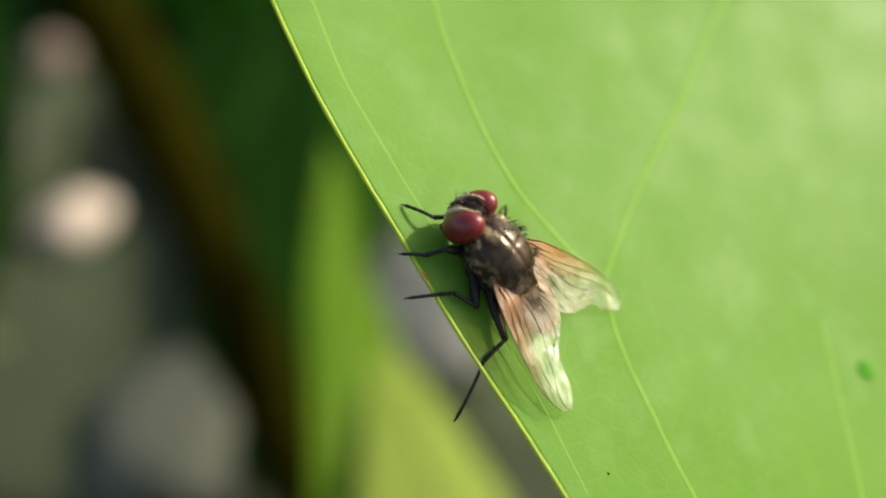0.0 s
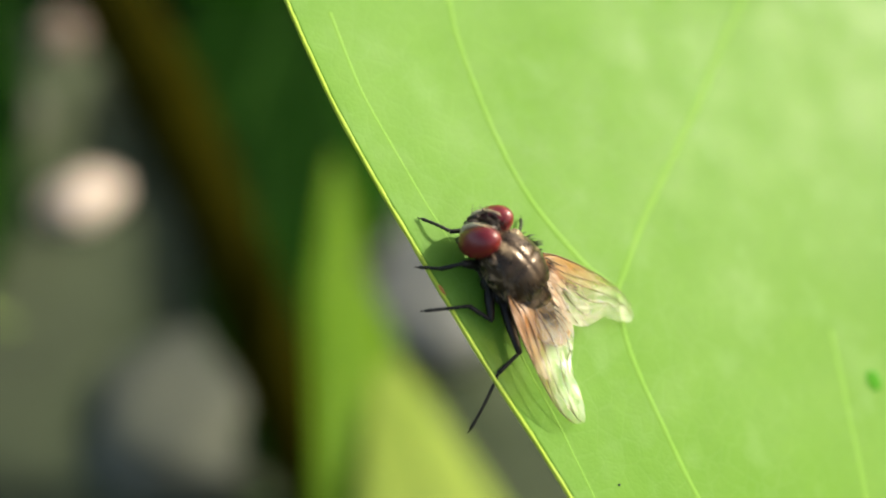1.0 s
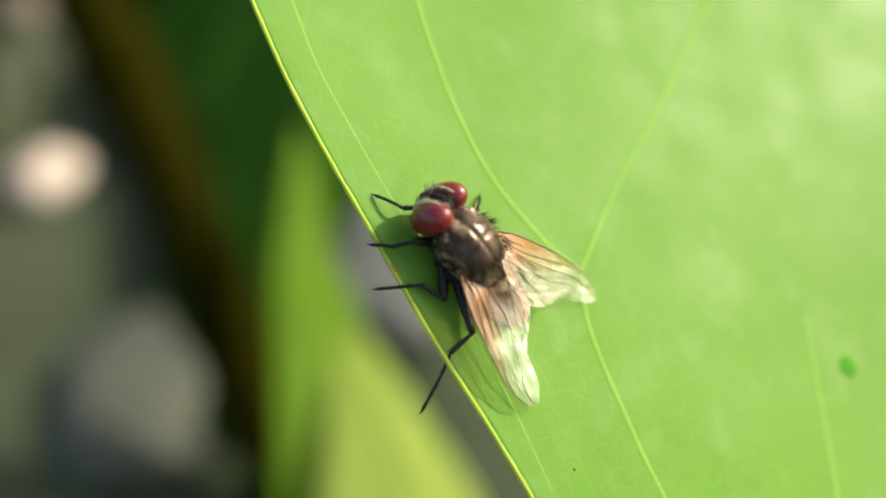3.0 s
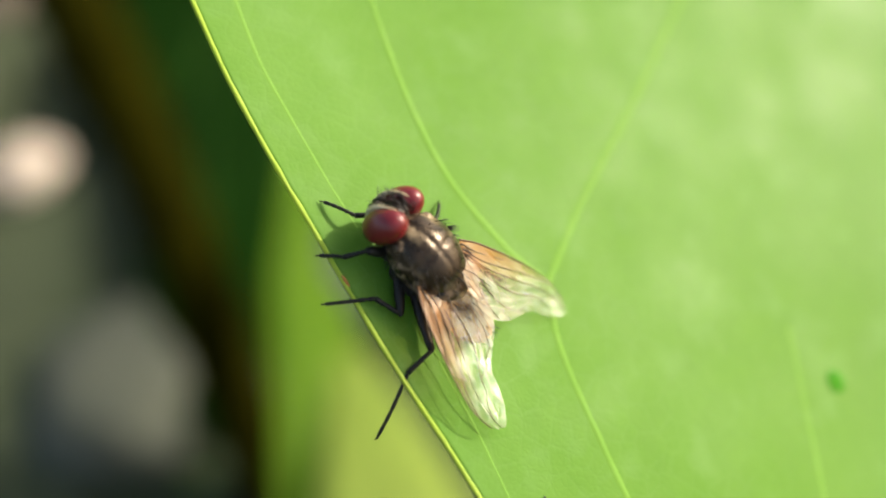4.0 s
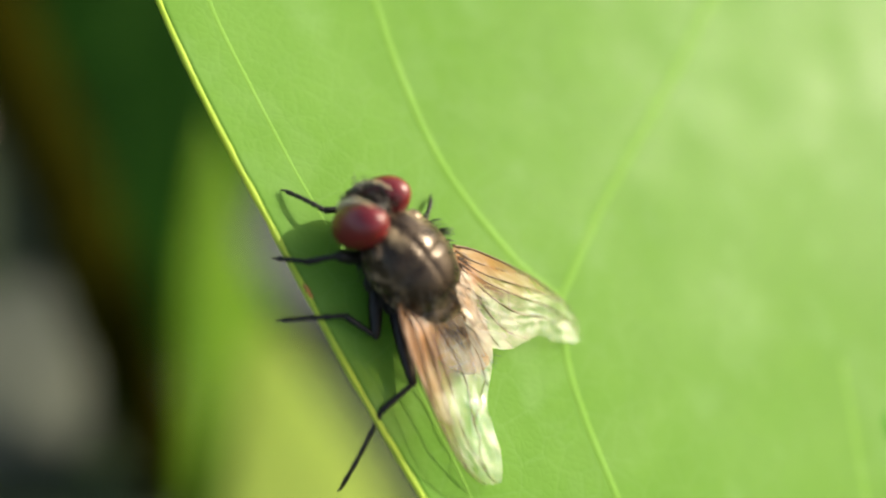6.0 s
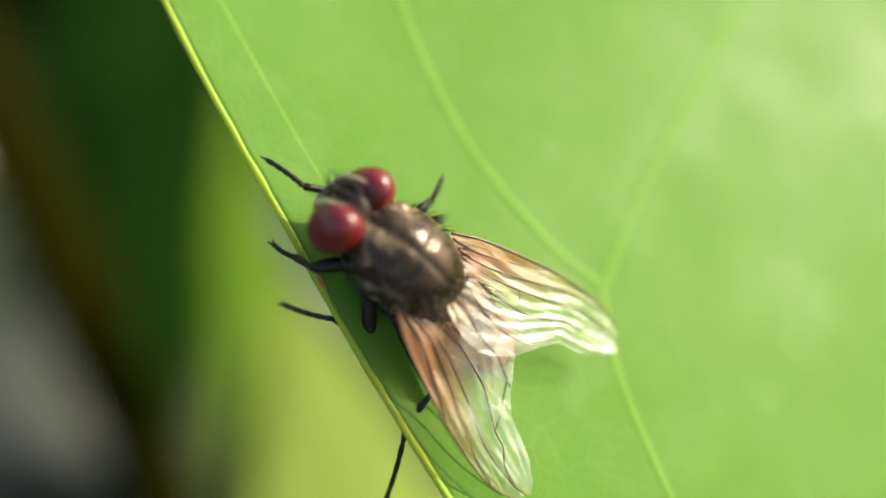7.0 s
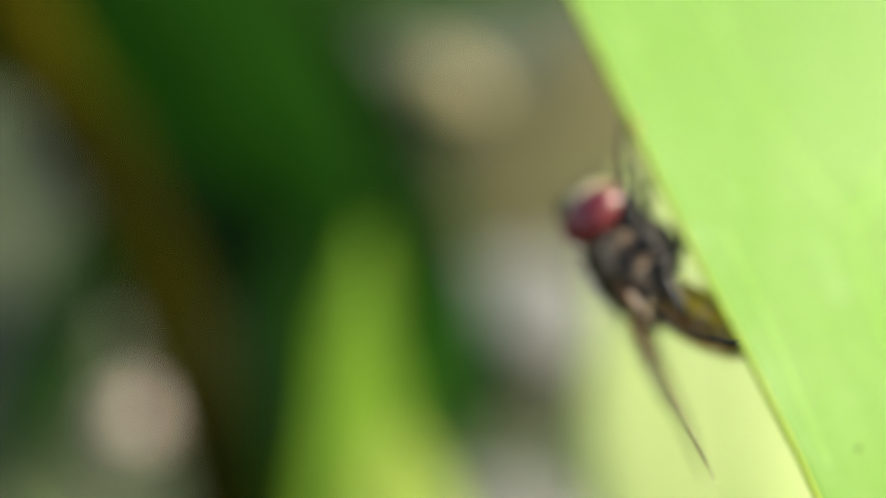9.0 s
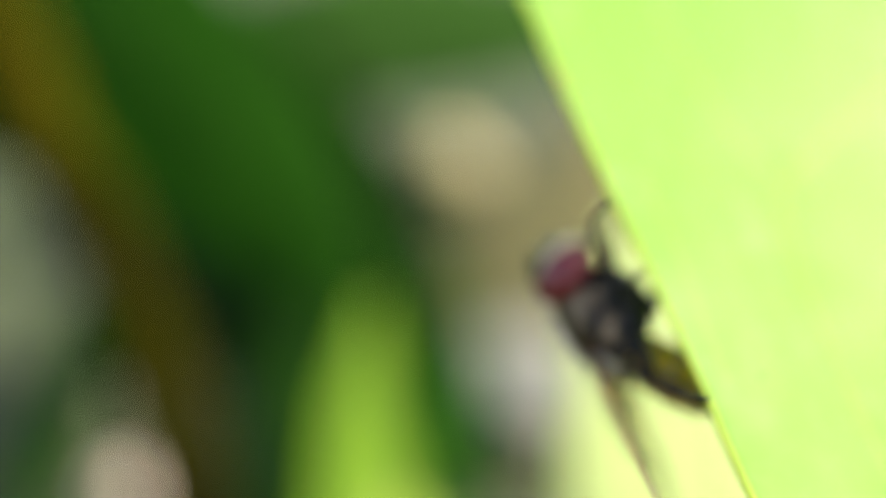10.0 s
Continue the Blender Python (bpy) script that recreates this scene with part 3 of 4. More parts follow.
def stone(label, x, y, r, material, seed, flat=0.6):
    bm = bmesh.new()
    bmesh.ops.create_icosphere(bm, subdivisions=4, radius=1.0)
    for v in bm.verts:
        k = 1 + 0.22 * noise.noise(v.co * 1.3 + Vector((seed * 7.3, 0, 0))) + 0.05 * noise.noise(v.co * 5)
        v.co = Vector((v.co.x * k * r, v.co.y * k * r * 0.85, v.co.z * k * r * flat))
    ob = finish("stone", bm, material)
    ob.matrix_world = pose(x, y, r * flat * 0.55 - 0.008, 0, 0, seed * 47)
    tagged(ob, label, "stone", group="stones on the soil")


stone("pale pinkish stone lying on the soil", -0.1150, 0.2175, 0.0125, PEBBLE, 1, 0.5)
stone("small dull pinkish stone lying on the soil", -0.1465, 0.3055, 0.0095, DUSKY, 2, 0.8)
stone("pale yellowish stone lying on the soil", -0.0560, 0.5000, 0.026, SANDY, 3, 0.8)
# ash-grey mounds added to put sunlight on the soil into colour
for i, (x, y, r) in enumerate(((-0.002, 0.176, 0.024), (-0.002, 0.284, 0.036))):
    stone("ash-grey mound added for sunlit soil", x, y, r, ASH, 10 + i, 0.5)
# low grey mounds added in place of lighter soil patches
for i, (x, y, r, flat) in enumerate(((-0.155, 0.25, 0.02, 0.5), (-0.068, 0.138, 0.027, 0.28))):
    stone("rough dark grey mound added for a lighter soil patch", x, y, r, SLATE, 12 + i, flat)


# ---------------------------------------------------------------- the fly
# Its own space: x towards the head, y to its left side, z to its back; the origin is the middle of the thorax.
FLY_REST = pose(0.00230, 0.02730, 0.17241, -11.8, -45.4, 151.3)


NECK = (1.38, 0.0, -0.08)
HINGE = (-1.15, 0.0, -0.15)


def build_fly():
    fly = new("fly")
    fly.matrix_world = FLY_REST
    tagged(fly, "dark bristly fly with red eyes and clear wings", "fly")

    # thorax with a back furrow and a cross seam
    bm = bmesh.new()
    blob(bm, (0, 0, 0), (1.80, 1.32, 1.20), 56, 40, lambda d: 1 - 0.035 * math.exp(-(d.y / 0.10) ** 2) * max(0, d.z)
         - 0.05 * math.exp(-((d.x - 0.10) / 0.06) ** 2) * max(0, d.z) * min(1, abs(d.y) * 3) - 0.06 * math.exp(-((d.x + 0.66) / 0.05) ** 2) * max(0, d.z)
         + 0.05 * noise.noise(d * 3.1) * (1 - max(0, d.z)) + 0.05 * abs(d.x) ** 3)
    part("thorax", bm, THORAX, fly, "glossy dark brown thorax dusted grey")
    bm = bmesh.new()
    blob(bm, (-1.34, 0, 0.34), (0.66, 0.98, 0.40), 36, 24, lambda d: 1 - 0.16 * max(0, -d.x) * abs(d.y) + 0.04 * noise.noise(d * 3))
    part("scutellum", bm, THORAX, fly)
    bm = bmesh.new()
    blob(bm, (0.12, 0, -0.68), (1.28, 1.06, 0.95), 36, 24, lambda d: 1 + 0.07 * noise.noise(d * 3.4) - 0.06 * math.exp(-((d.x + 0.2) / 0.08) ** 2))
    part("sternum", bm, FRONS, fly, "dark dusty underside of the thorax")
    for s in (1, -1):
        bm = bmesh.new()
        blob(bm, (1.06, 0.74 * s, 0.42), (0.34, 0.32, 0.22), 20, 14)
        part("shoulder", bm, THORAX, fly)

    # head
    bm = bmesh.new()
    blob(bm, (0.58, 0, 0.08), (0.56, 0.98, 0.80), 32, 24)
    tube(bm, [(-0.1, 0, -0.05), (0.4, 0, 0.0)], [0.42, 0.5], 14)
    head = part("head", bm, FRONS, fly, "dark head")
    head.location = Vector(NECK) * MM
    bm = bmesh.new()
    blob(bm, (0.94, 0, -0.30), (0.46, 0.56, 0.66), 28, 20)
    part("face", bm, FACE, head, "cream-yellow face")
    for s in (1, -1):
        turn = Euler((radians(-12 * s), radians(-12), radians(14 * s))).to_matrix()
        centre = Vector((0.62, 0.58 * s, 0.18))
        bm = bmesh.new()
        made = bmesh.ops.create_uvsphere(bm, u_segments=56, v_segments=36, radius=1.0)["verts"]
        for v in made:
            d = v.co
            v.co = (turn @ Vector((d.x * 0.69, d.y * (0.72 if d.y * s > 0 else 0.56), d.z * 1.07)) + centre) * MM
        part("eye", bm, EYE, head, "domed dark red compound eye")
        bm = bmesh.new()
        ring = []
        for i in range(41):
            q = 2 * math.pi * i / 40
            ring.append(turn @ Vector((math.cos(q) * 0.60 + 0.06, -0.32 * s, math.sin(q) * 0.85 - 0.05)) + centre)
        tube(bm, ring, [0.03 + 0.10 * max(0, math.cos(2 * math.pi * i / 40 + 0.35)) ** 2 for i in range(41)], 8, 1.0, False)
        part("eye_rim", bm, RIM, head, "pale silvery rim along the eye")
        bm = bmesh.new()
        tube(bm, [(1.10, 0.13 * s, 0.42), (1.34, 0.15 * s, 0.33), (1.46, 0.16 * s, -0.10)], [0.06, 0.10, 0.08], 8)
        tube(bm, [(1.42, 0.17 * s, 0.18), (1.62, 0.34 * s, 0.30), (1.72, 0.5 * s, 0.36)], [0.025, 0.016, 0.006], 5)
        part("antenna", bm, FRONS, head)
    bm = bmesh.new()
    tube(bm, curve_points([(0.85, 0, -0.72), (0.95, 0, -0.98), (0.9, 0, -1.2)], 5), [0.2] * 5 + [0.17] * 5 + [0.26], 12)
    part("proboscis", bm, FRONS, head)

    # abdomen of overlapping plates, hinged behind the thorax
    def girth(x):
        return 0.98 * math.sqrt(max(0.0, 1 - ((x + 2.55) / 1.80) ** 2)) ** 0.85

    hinge = Vector(HINGE)
    abdomen = None
    for a, c, k in ((-1.0, -1.95, 0.98), (-1.85, -2.75, 1.0), (-2.65, -3.45, 1.0), (-3.35, -4.00, 0.99), (-3.92, -4.34, 0.97)):
        bm = bmesh.new()
        n = 10
        line, rad = [], []
        for i in range(n + 1):
            x = a + (c - a) * i / n
            line.append(Vector((x, 0, -0.28 - 0.03 * (abs(x) - 1.0) ** 1.5)) - hinge)
            rad.append(max(0.05, girth(x) * k * (0.945 + 0.055 * math.sin(math.pi * 0.5 * i / n))))
        tube(bm, line, rad, 40, 0.80)
        plate = part("plate" if abdomen else "abdomen", bm, ABDOMEN, abdomen or fly, "glossy amber abdomen plate" if abdomen else "amber abdomen of overlapping plates")
        if not abdomen:
            abdomen = plate
            abdomen.location = hinge * MM
        bm = bmesh.new()
        tube(bm, line[-2:], [r + 0.006 for r in rad[-2:]], 40, 0.80, False)
        part("band", bm, BAND, abdomen, "pale hind band of a plate")
    bm = bmesh.new()
    blob(bm, Vector((-4.33, 0, -0.46)) - hinge, (0.16, 0.24, 0.20), 16, 12)
    part("tail_tip", bm, FRONS, abdomen, "dark tip of the abdomen")
    bm = bmesh.new()
    for i in range(90):
        x = random.uniform(-4.3, -1.6)
        q = random.uniform(-0.3, math.pi + 0.3)
        r = girth(x) * 0.99
        at = Vector((x, r * math.cos(q), -0.28 - 0.03 * (abs(x) - 1.0) ** 1.5 + 0.80 * r * math.sin(q))) - hinge
        w = Vector((-0.9, math.cos(q) * 0.6, math.sin(q) * 0.6)) * random.uniform(0.10, 0.26 if x > -3.6 else 0.42)
        tube(bm, [at, at + w * 0.6, at + w], [0.012, 0.008, 0.002], 4)
    tagged(part("hairs", bm, BRISTLE, abdomen, "short black hairs on the abdomen"), kind="stuff")

    # balancers
    for s in (1, -1):
        bm = bmesh.new()
        tube(bm, [(-1.1, 1.0 * s, 0.1), (-1.45, 1.3 * s, 0.05)], [0.035, 0.03], 6)
        blob(bm, (-1.52, 1.36 * s, 0.05), (0.14, 0.12, 0.11), 12, 8)
        part("halter", bm, FACE, fly, "pale knobbed balancer")
        bm = bmesh.new()
        blob(bm, (-1.30, 0.98 * s, 0.30), (0.62, 0.48, 0.07), 24, 12, lambda d: 1 + 0.06 * noise.noise(d * 4))
        part("calypter", bm, MILKY, fly, "milky white scale under the wing root")

    # legs: hip, knee, ankle, tip
    legs = []
    for s, joints in ((1, ((1.0, 0.75, -0.75), (1.66, 1.48, -0.50), (1.92, 1.98, -1.30), (2.47, 2.42, -1.91))),
                      (1, ((0.1, 0.95, -0.85), (-0.98, 2.05, -0.62), (0.08, 2.30, -0.85), (1.04, 3.53, -1.84))),
                      (1, ((-0.7, 0.95, -0.75), (-2.61, 2.30, -0.02), (-2.62, 3.45, -0.38), (-3.84, 5.53, -1.59))),
                      (-1, ((1.0, -0.75, -0.75), (1.85, -0.55, -1.25), (2.72, 0.55, -1.30), (3.77, 0.83, -2.03))),
                      (-1, ((0.1, -0.95, -0.85), (0.45, -1.75, -0.95), (0.30, -2.10, -1.50), (0.55, -2.80, -1.75))),
                      (-1, ((-0.7, -0.95, -0.75), (-1.95, -1.75, -0.45), (-2.65, -2.05, -0.85), (-3.35, -2.45, -1.05)))):
        hip, knee, ankle, tip = (Vector(j) for j in joints)
        root = hip
        def rel(p):
            return p - root
        bm = bmesh.new()
        blob(bm, (0, 0, 0), (0.34, 0.30, 0.42), 14, 10)
        f = [rel(hip).lerp(rel(knee), i / 8) for i in range(9)]
        tube(bm, f, [0.12 + 0.095 * math.sin(math.pi * min(1, 0.15 + 0.8 * i / 8)) for i in range(9)], 10)
        leg = part("leg", bm, LEG, fly, "slim black leg")
        leg.location = hip * MM
        bm = bmesh.new()
        blob(bm, rel(knee), (0.10, 0.10, 0.10), 10, 8)
        n = 8
        tube(bm, [rel(knee).lerp(rel(ankle), i / n) for i in range(n + 1)], [0.080 + 0.025 * i / n for i in range(n + 1)], 8)
        part("tibia", bm, LEG, leg)
        bm = bmesh.new()
        for i in range(10):
            p = rel(knee).lerp(rel(ankle), (i + 1) / 11)
            q = Vector((random.uniform(-1, 1), random.uniform(-1, 1), random.uniform(-1, 1))).normalized() * 0.17
            tube(bm, [p, p + q + (rel(ankle) - rel(knee)).normalized() * 0.1], [0.014, 0.004], 4)
        tagged(part("hairs", bm, BRISTLE, leg), kind="stuff")
        bm = bmesh.new()
        pts, rad = [], []
        for i in range(21):
            p = rel(ankle).lerp(rel(tip), i / 20)
            p = p + Vector((0, 0, 0.10 * math.sin(math.pi * i / 20)))
            pts.append(p)
            rad.append(0.058 + 0.026 * abs(math.sin(math.pi * i / 4)) * (1 - 0.3 * i / 20))
        tube(bm, pts, rad, 8)
        end, d = pts[-1], (pts[-1] - pts[-3]).normalized()
        o = d.orthogonal().normalized()
        for k in (1, -1):
            tube(bm, curve_points([end, end + d * 0.09 + o * 0.08 * k, end + d * 0.16 + o * 0.05 * k - Vector((0, 0, 0.05))], 3), [0.03] * 3 + [0.024] * 3 + [0.008], 5)
        part("tarsus", bm, LEG, leg)
        legs.append((leg, s, hip))

    # wings: the membrane lies along -x from its root, the stiff front edge on the outer side
    wings = []
    for s in (1, -1):
        lead = [(0, 0.06), (0.4, 0.20), (0.9, 0.32), (2.0, 0.47), (3.4, 0.56), (4.4, 0.52), (5.0, 0.40), (5.4, 0.24), (5.7, 0.02), (5.86, -0.20), (5.95, -0.48)]
        trail = [(0, -0.30), (0.25, -1.30), (0.6, -1.98), (1.1, -2.42), (1.7, -2.56), (2.3, -2.42), (2.8, -2.18), (3.3, -1.76), (3.7, -1.42), (3.95, -1.20), (4.2, -1.20), (4.6, -1.16), (5.1, -1.04), (5.5, -0.88), (5.75, -0.74), (5.9, -0.62), (5.95, -0.52)]

        def along(pts, x):
            for (x0, y0), (x1, y1) in zip(pts, pts[1:]):
                if x <= x1:
                    return y0 + (y1 - y0) * (x - x0) / (x1 - x0)
            return pts[-1][1]

        def skin(x, k):
            """A point of the wing: x from the root, k from 0 at the front edge to 1 at the hind edge."""
            y = along(lead, x) * (1 - k) + along(trail, x) * k
            pleat = abs((k * 6.5 + 0.7 * noise.noise((x * 0.5, k * 3.0, 1.0 + s)) + 0.15) % 1.0 - 0.5) * 2 - 0.5
            z = (0.055 + 0.04 * noise.noise((x * 0.8, k * 4.0, 9.0))) * pleat * min(1, x * 0.8) * (1 - x / 8.5) + 0.06 * noise.noise((x * 1.3, y * 1.6, 3.0 + s)) + 0.34 * k * min(1, x) * max(0, 1 - x / 4.5) + 0.01 * x
            z += 0.02 * noise.noise((x * 0.9, y * 5.0, 7.0 + s)) * min(1, x)
            return Vector((-x * 1.04, y * s, z))

        bm = bmesh.new()
        nx, nk = 90, 60
        flat = bm.loops.layers.uv.new("wing")
        grid = [[bm.verts.new(skin(5.95 * (i / nx), j / nk) * MM) for j in range(nk + 1)] for i in range(nx + 1)]
        for i in range(nx):
            for j in range(nk):
                f = bm.faces.new((grid[i][j], grid[i + 1][j], grid[i + 1][j + 1], grid[i][j + 1]))
                for loop, (p, q) in zip(f.loops, ((i, j), (i + 1, j), (i + 1, j + 1), (i, j + 1))):
                    loop[flat].uv = (p / nx, q / nk)
        wing = part("wing", bm, WING, fly, "clear veined wing tinged brown at the root")

        def wing_vein(pts, r0, r1):
            line = curve_points([skin(x, k) for x, k in pts], 8)
            n = len(line) - 1
            bm = bmesh.new()
            tube(bm, line, [r0 + (r1 - r0) * i / n for i in range(n + 1)], 6)
            part("vein", bm, WINGVEIN, wing)

        wing_vein([(0, 0), (0.8, 0), (2, 0), (3.4, 0), (4.6, 0), (5.3, 0), (5.7, 0)], 0.042, 0.016)
        wing_vein([(0.1, 0.2), (0.9, 0.15), (2.0, 0.09), (3.0, 0.01)], 0.034, 0.018)
        wing_vein([(0.2, 0.3), (1.2, 0.24), (2.6, 0.20), (4.0, 0.14), (5.0, 0.02)], 0.030, 0.016)
        wing_vein([(0.3, 0.35), (1.4, 0.31), (2.8, 0.33), (4.2, 0.36), (5.4, 0.36), (5.85, 0.35)], 0.030, 0.015)
        wing_vein([(0.3, 0.4), (1.4, 0.44), (2.8, 0.54), (4.0, 0.64), (4.5, 0.62), (4.9, 0.44), (5.4, 0.38)], 0.027, 0.014)
        wing_vein([(0.3, 0.5), (1.2, 0.60), (2.3, 0.76), (3.4, 0.97)], 0.025, 0.013)
        wing_vein([(0.3, 0.62), (0.9, 0.72), (1.6, 0.86), (2.2, 0.97)], 0.021, 0.011)
        wing_vein([(0.2, 0.70), (0.6, 0.84), (1.0, 0.97)], 0.018, 0.010)
        wing_vein([(2.35, 0.32), (2.45, 0.40), (2.5, 0.50)], 0.016, 0.016)
        wing_vein([(4.0, 0.64), (3.85, 0.74), (3.55, 0.84), (3.2, 0.91)], 0.017, 0.013)
        wings.append((wing, s))

    # bristles stand on thorax, scutellum and head
    bm = bmesh.new()
    for i in range(260):
        q, h = random.uniform(0, 2 * math.pi), random.uniform(-0.45, 0.92)
        d = Vector((math.cos(q) * math.sqrt(1 - h * h), math.sin(q) * math.sqrt(1 - h * h), h))
        p = Vector((d.x * 1.85, d.y * 1.38, d.z * 1.22))
        n = Vector((d.x / 1.85, d.y / 1.38, d.z / 1.22)).normalized()
        ln = random.uniform(0.12, 0.36)
        w = n + Vector((-0.9, 0, 0.1))
        tube(bm, [p * 0.98, p + w * ln * 0.5, p + w * ln + Vector((-0.1 * ln, 0, -0.1 * ln))], [0.016, 0.012, 0.003], 4)
    for i in range(14):
        a = math.pi * (i / 13 - 0.5)
        p = Vector((-1.75 - 0.55 * math.cos(a), 0.7 * math.sin(a), 0.65))
        tube(bm, [p, p + Vector((-0.35, 0.12 * math.sin(a), 0.18)), p + Vector((-0.7, 0.2 * math.sin(a), 0.14))], [0.02, 0.013, 0.003], 4)
    tagged(part("bristles", bm, BRISTLE, fly, "fine black bristles"), kind="stuff")
    bm = bmesh.new()
    for i in range(40):
        s = 1 if i % 2 else -1
        x = 0.25 + 0.027 * i
        p = Vector((x, (0.10 + 0.10 * random.random()) * s, 1.0 - 0.55 * max(0, x - 0.6) ** 1.2))
        w = Vector((random.uniform(0.05, 0.35), random.uniform(-0.15, 0.2) * s, random.uniform(0.12, 0.34)))
        tube(bm, [p - w * 0.3, p + w * 0.6, p + w + Vector((0.06, 0, -0.02))], [0.026, 0.018, 0.004], 4)
    tagged(part("bristles", bm, BRISTLE, head, "black brow bristles"), kind="stuff")
    return fly, head, abdomen, wings, legs


fly, head, abdomen, wings, legs = build_fly()
cam.data.dof.use_dof = True
cam.data.dof.focus_object = focus_mark
cam.data.dof.aperture_fstop = 15.0


# ---------------------------------------------------------------- what moves
def wing_pose(s, sweep, lift, tilt=0.0):
    return pose(-0.4 * MM, 1.25 * s * MM, 0.42 * MM) @ pose(0, 0, 0, 0, 0, -sweep * s) @ pose(0, 0, 0, 0, lift, 0) @ pose(0, 0, 0, tilt * s, 0, 0)


def motions():
    walk(leaf, [
        (0.0, LEAF),
        (0.5, pose(-0.00093, 0.02691, 0.17232, -4.37, 32.59, -44.74)),
        (1.0, pose(-0.00093, 0.02691, 0.17232, -4.37, 32.59, -44.74)),
        (1.5, pose(-0.00093, 0.02691, 0.17232, -4.37, 32.59, -44.74)),
        (2.0, pose(-0.00093, 0.02691, 0.17232, -4.37, 32.59, -44.74)),
        (2.2, pose(-0.00093, 0.02691, 0.17232, -4.37, 32.59, -44.74)),
        (3.3, pose(0.00122, 0.02699, 0.17223, -2.45, 30.98, -46.02)),
        (3.5, pose(-0.00011, 0.02705, 0.17242, -3.37, 32.13, -45.13)),
        (4.0, pose(0.00037, 0.02599, 0.17134, -4.90, 29.98, -46.52)),
        (4.5, pose(0.00235, 0.02501, 0.16985, -5.17, 26.00, -49.12)),
        (5.0, pose(0.00191, 0.02531, 0.17043, -4.84, 26.88, -48.60)),
        (5.2, pose(0.00277, 0.02548, 0.17034, -3.79, 26.05, -49.29)),
        (6.3, pose(0.00192, 0.02663, 0.17170, -1.82, 28.60, -47.79)),
        (6.5, pose(0.00156, 0.02596, 0.17084, -4.11, 27.21, -48.47)),
        (6.8, pose(0.00221, 0.02623, 0.17113, -2.53, 27.06, -48.78)),
        (7.0, pose(0.00262, 0.02640, 0.17133, -1.49, 26.97, -48.98)),
        (7.5, pose(0.00173, 0.02718, 0.17248, -0.27, 30.13, -46.83)),
        (7.7, pose(0.00111, 0.02733, 0.17274, -0.51, 31.27, -45.96)),
        (7.91, pose(0.00006, 0.02689, 0.17233, -4.92, 33.11, -48.31)),
        (8.0, pose(-0.00036, 0.02670, 0.17208, -6.86, 33.85, -49.38)),
        (8.2, pose(-0.00065, 0.02634, 0.17153, -9.35, 34.32, -51.02)),
        (8.4, pose(-0.00057, 0.02634, 0.17143, -9.36, 34.21, -50.81)),
        (8.5, pose(-0.00069, 0.02636, 0.17152, -9.28, 34.28, -50.77)),
        (8.7, pose(-0.00014, 0.02707, 0.17085, -10.29, 34.05, -51.82)),
        (8.9, pose(0.00007, 0.02787, 0.17075, -9.42, 34.24, -51.06)),
        (9.0, pose(0.00021, 0.02876, 0.17119, -9.21, 35.53, -51.28)),
        (9.5, pose(0.00165, 0.03117, 0.17130, -12.09, 37.37, -55.41)),
        (10.0, pose(0.00101, 0.02977, 0.17175, -9.96, 36.33, -53.29)),
    ])
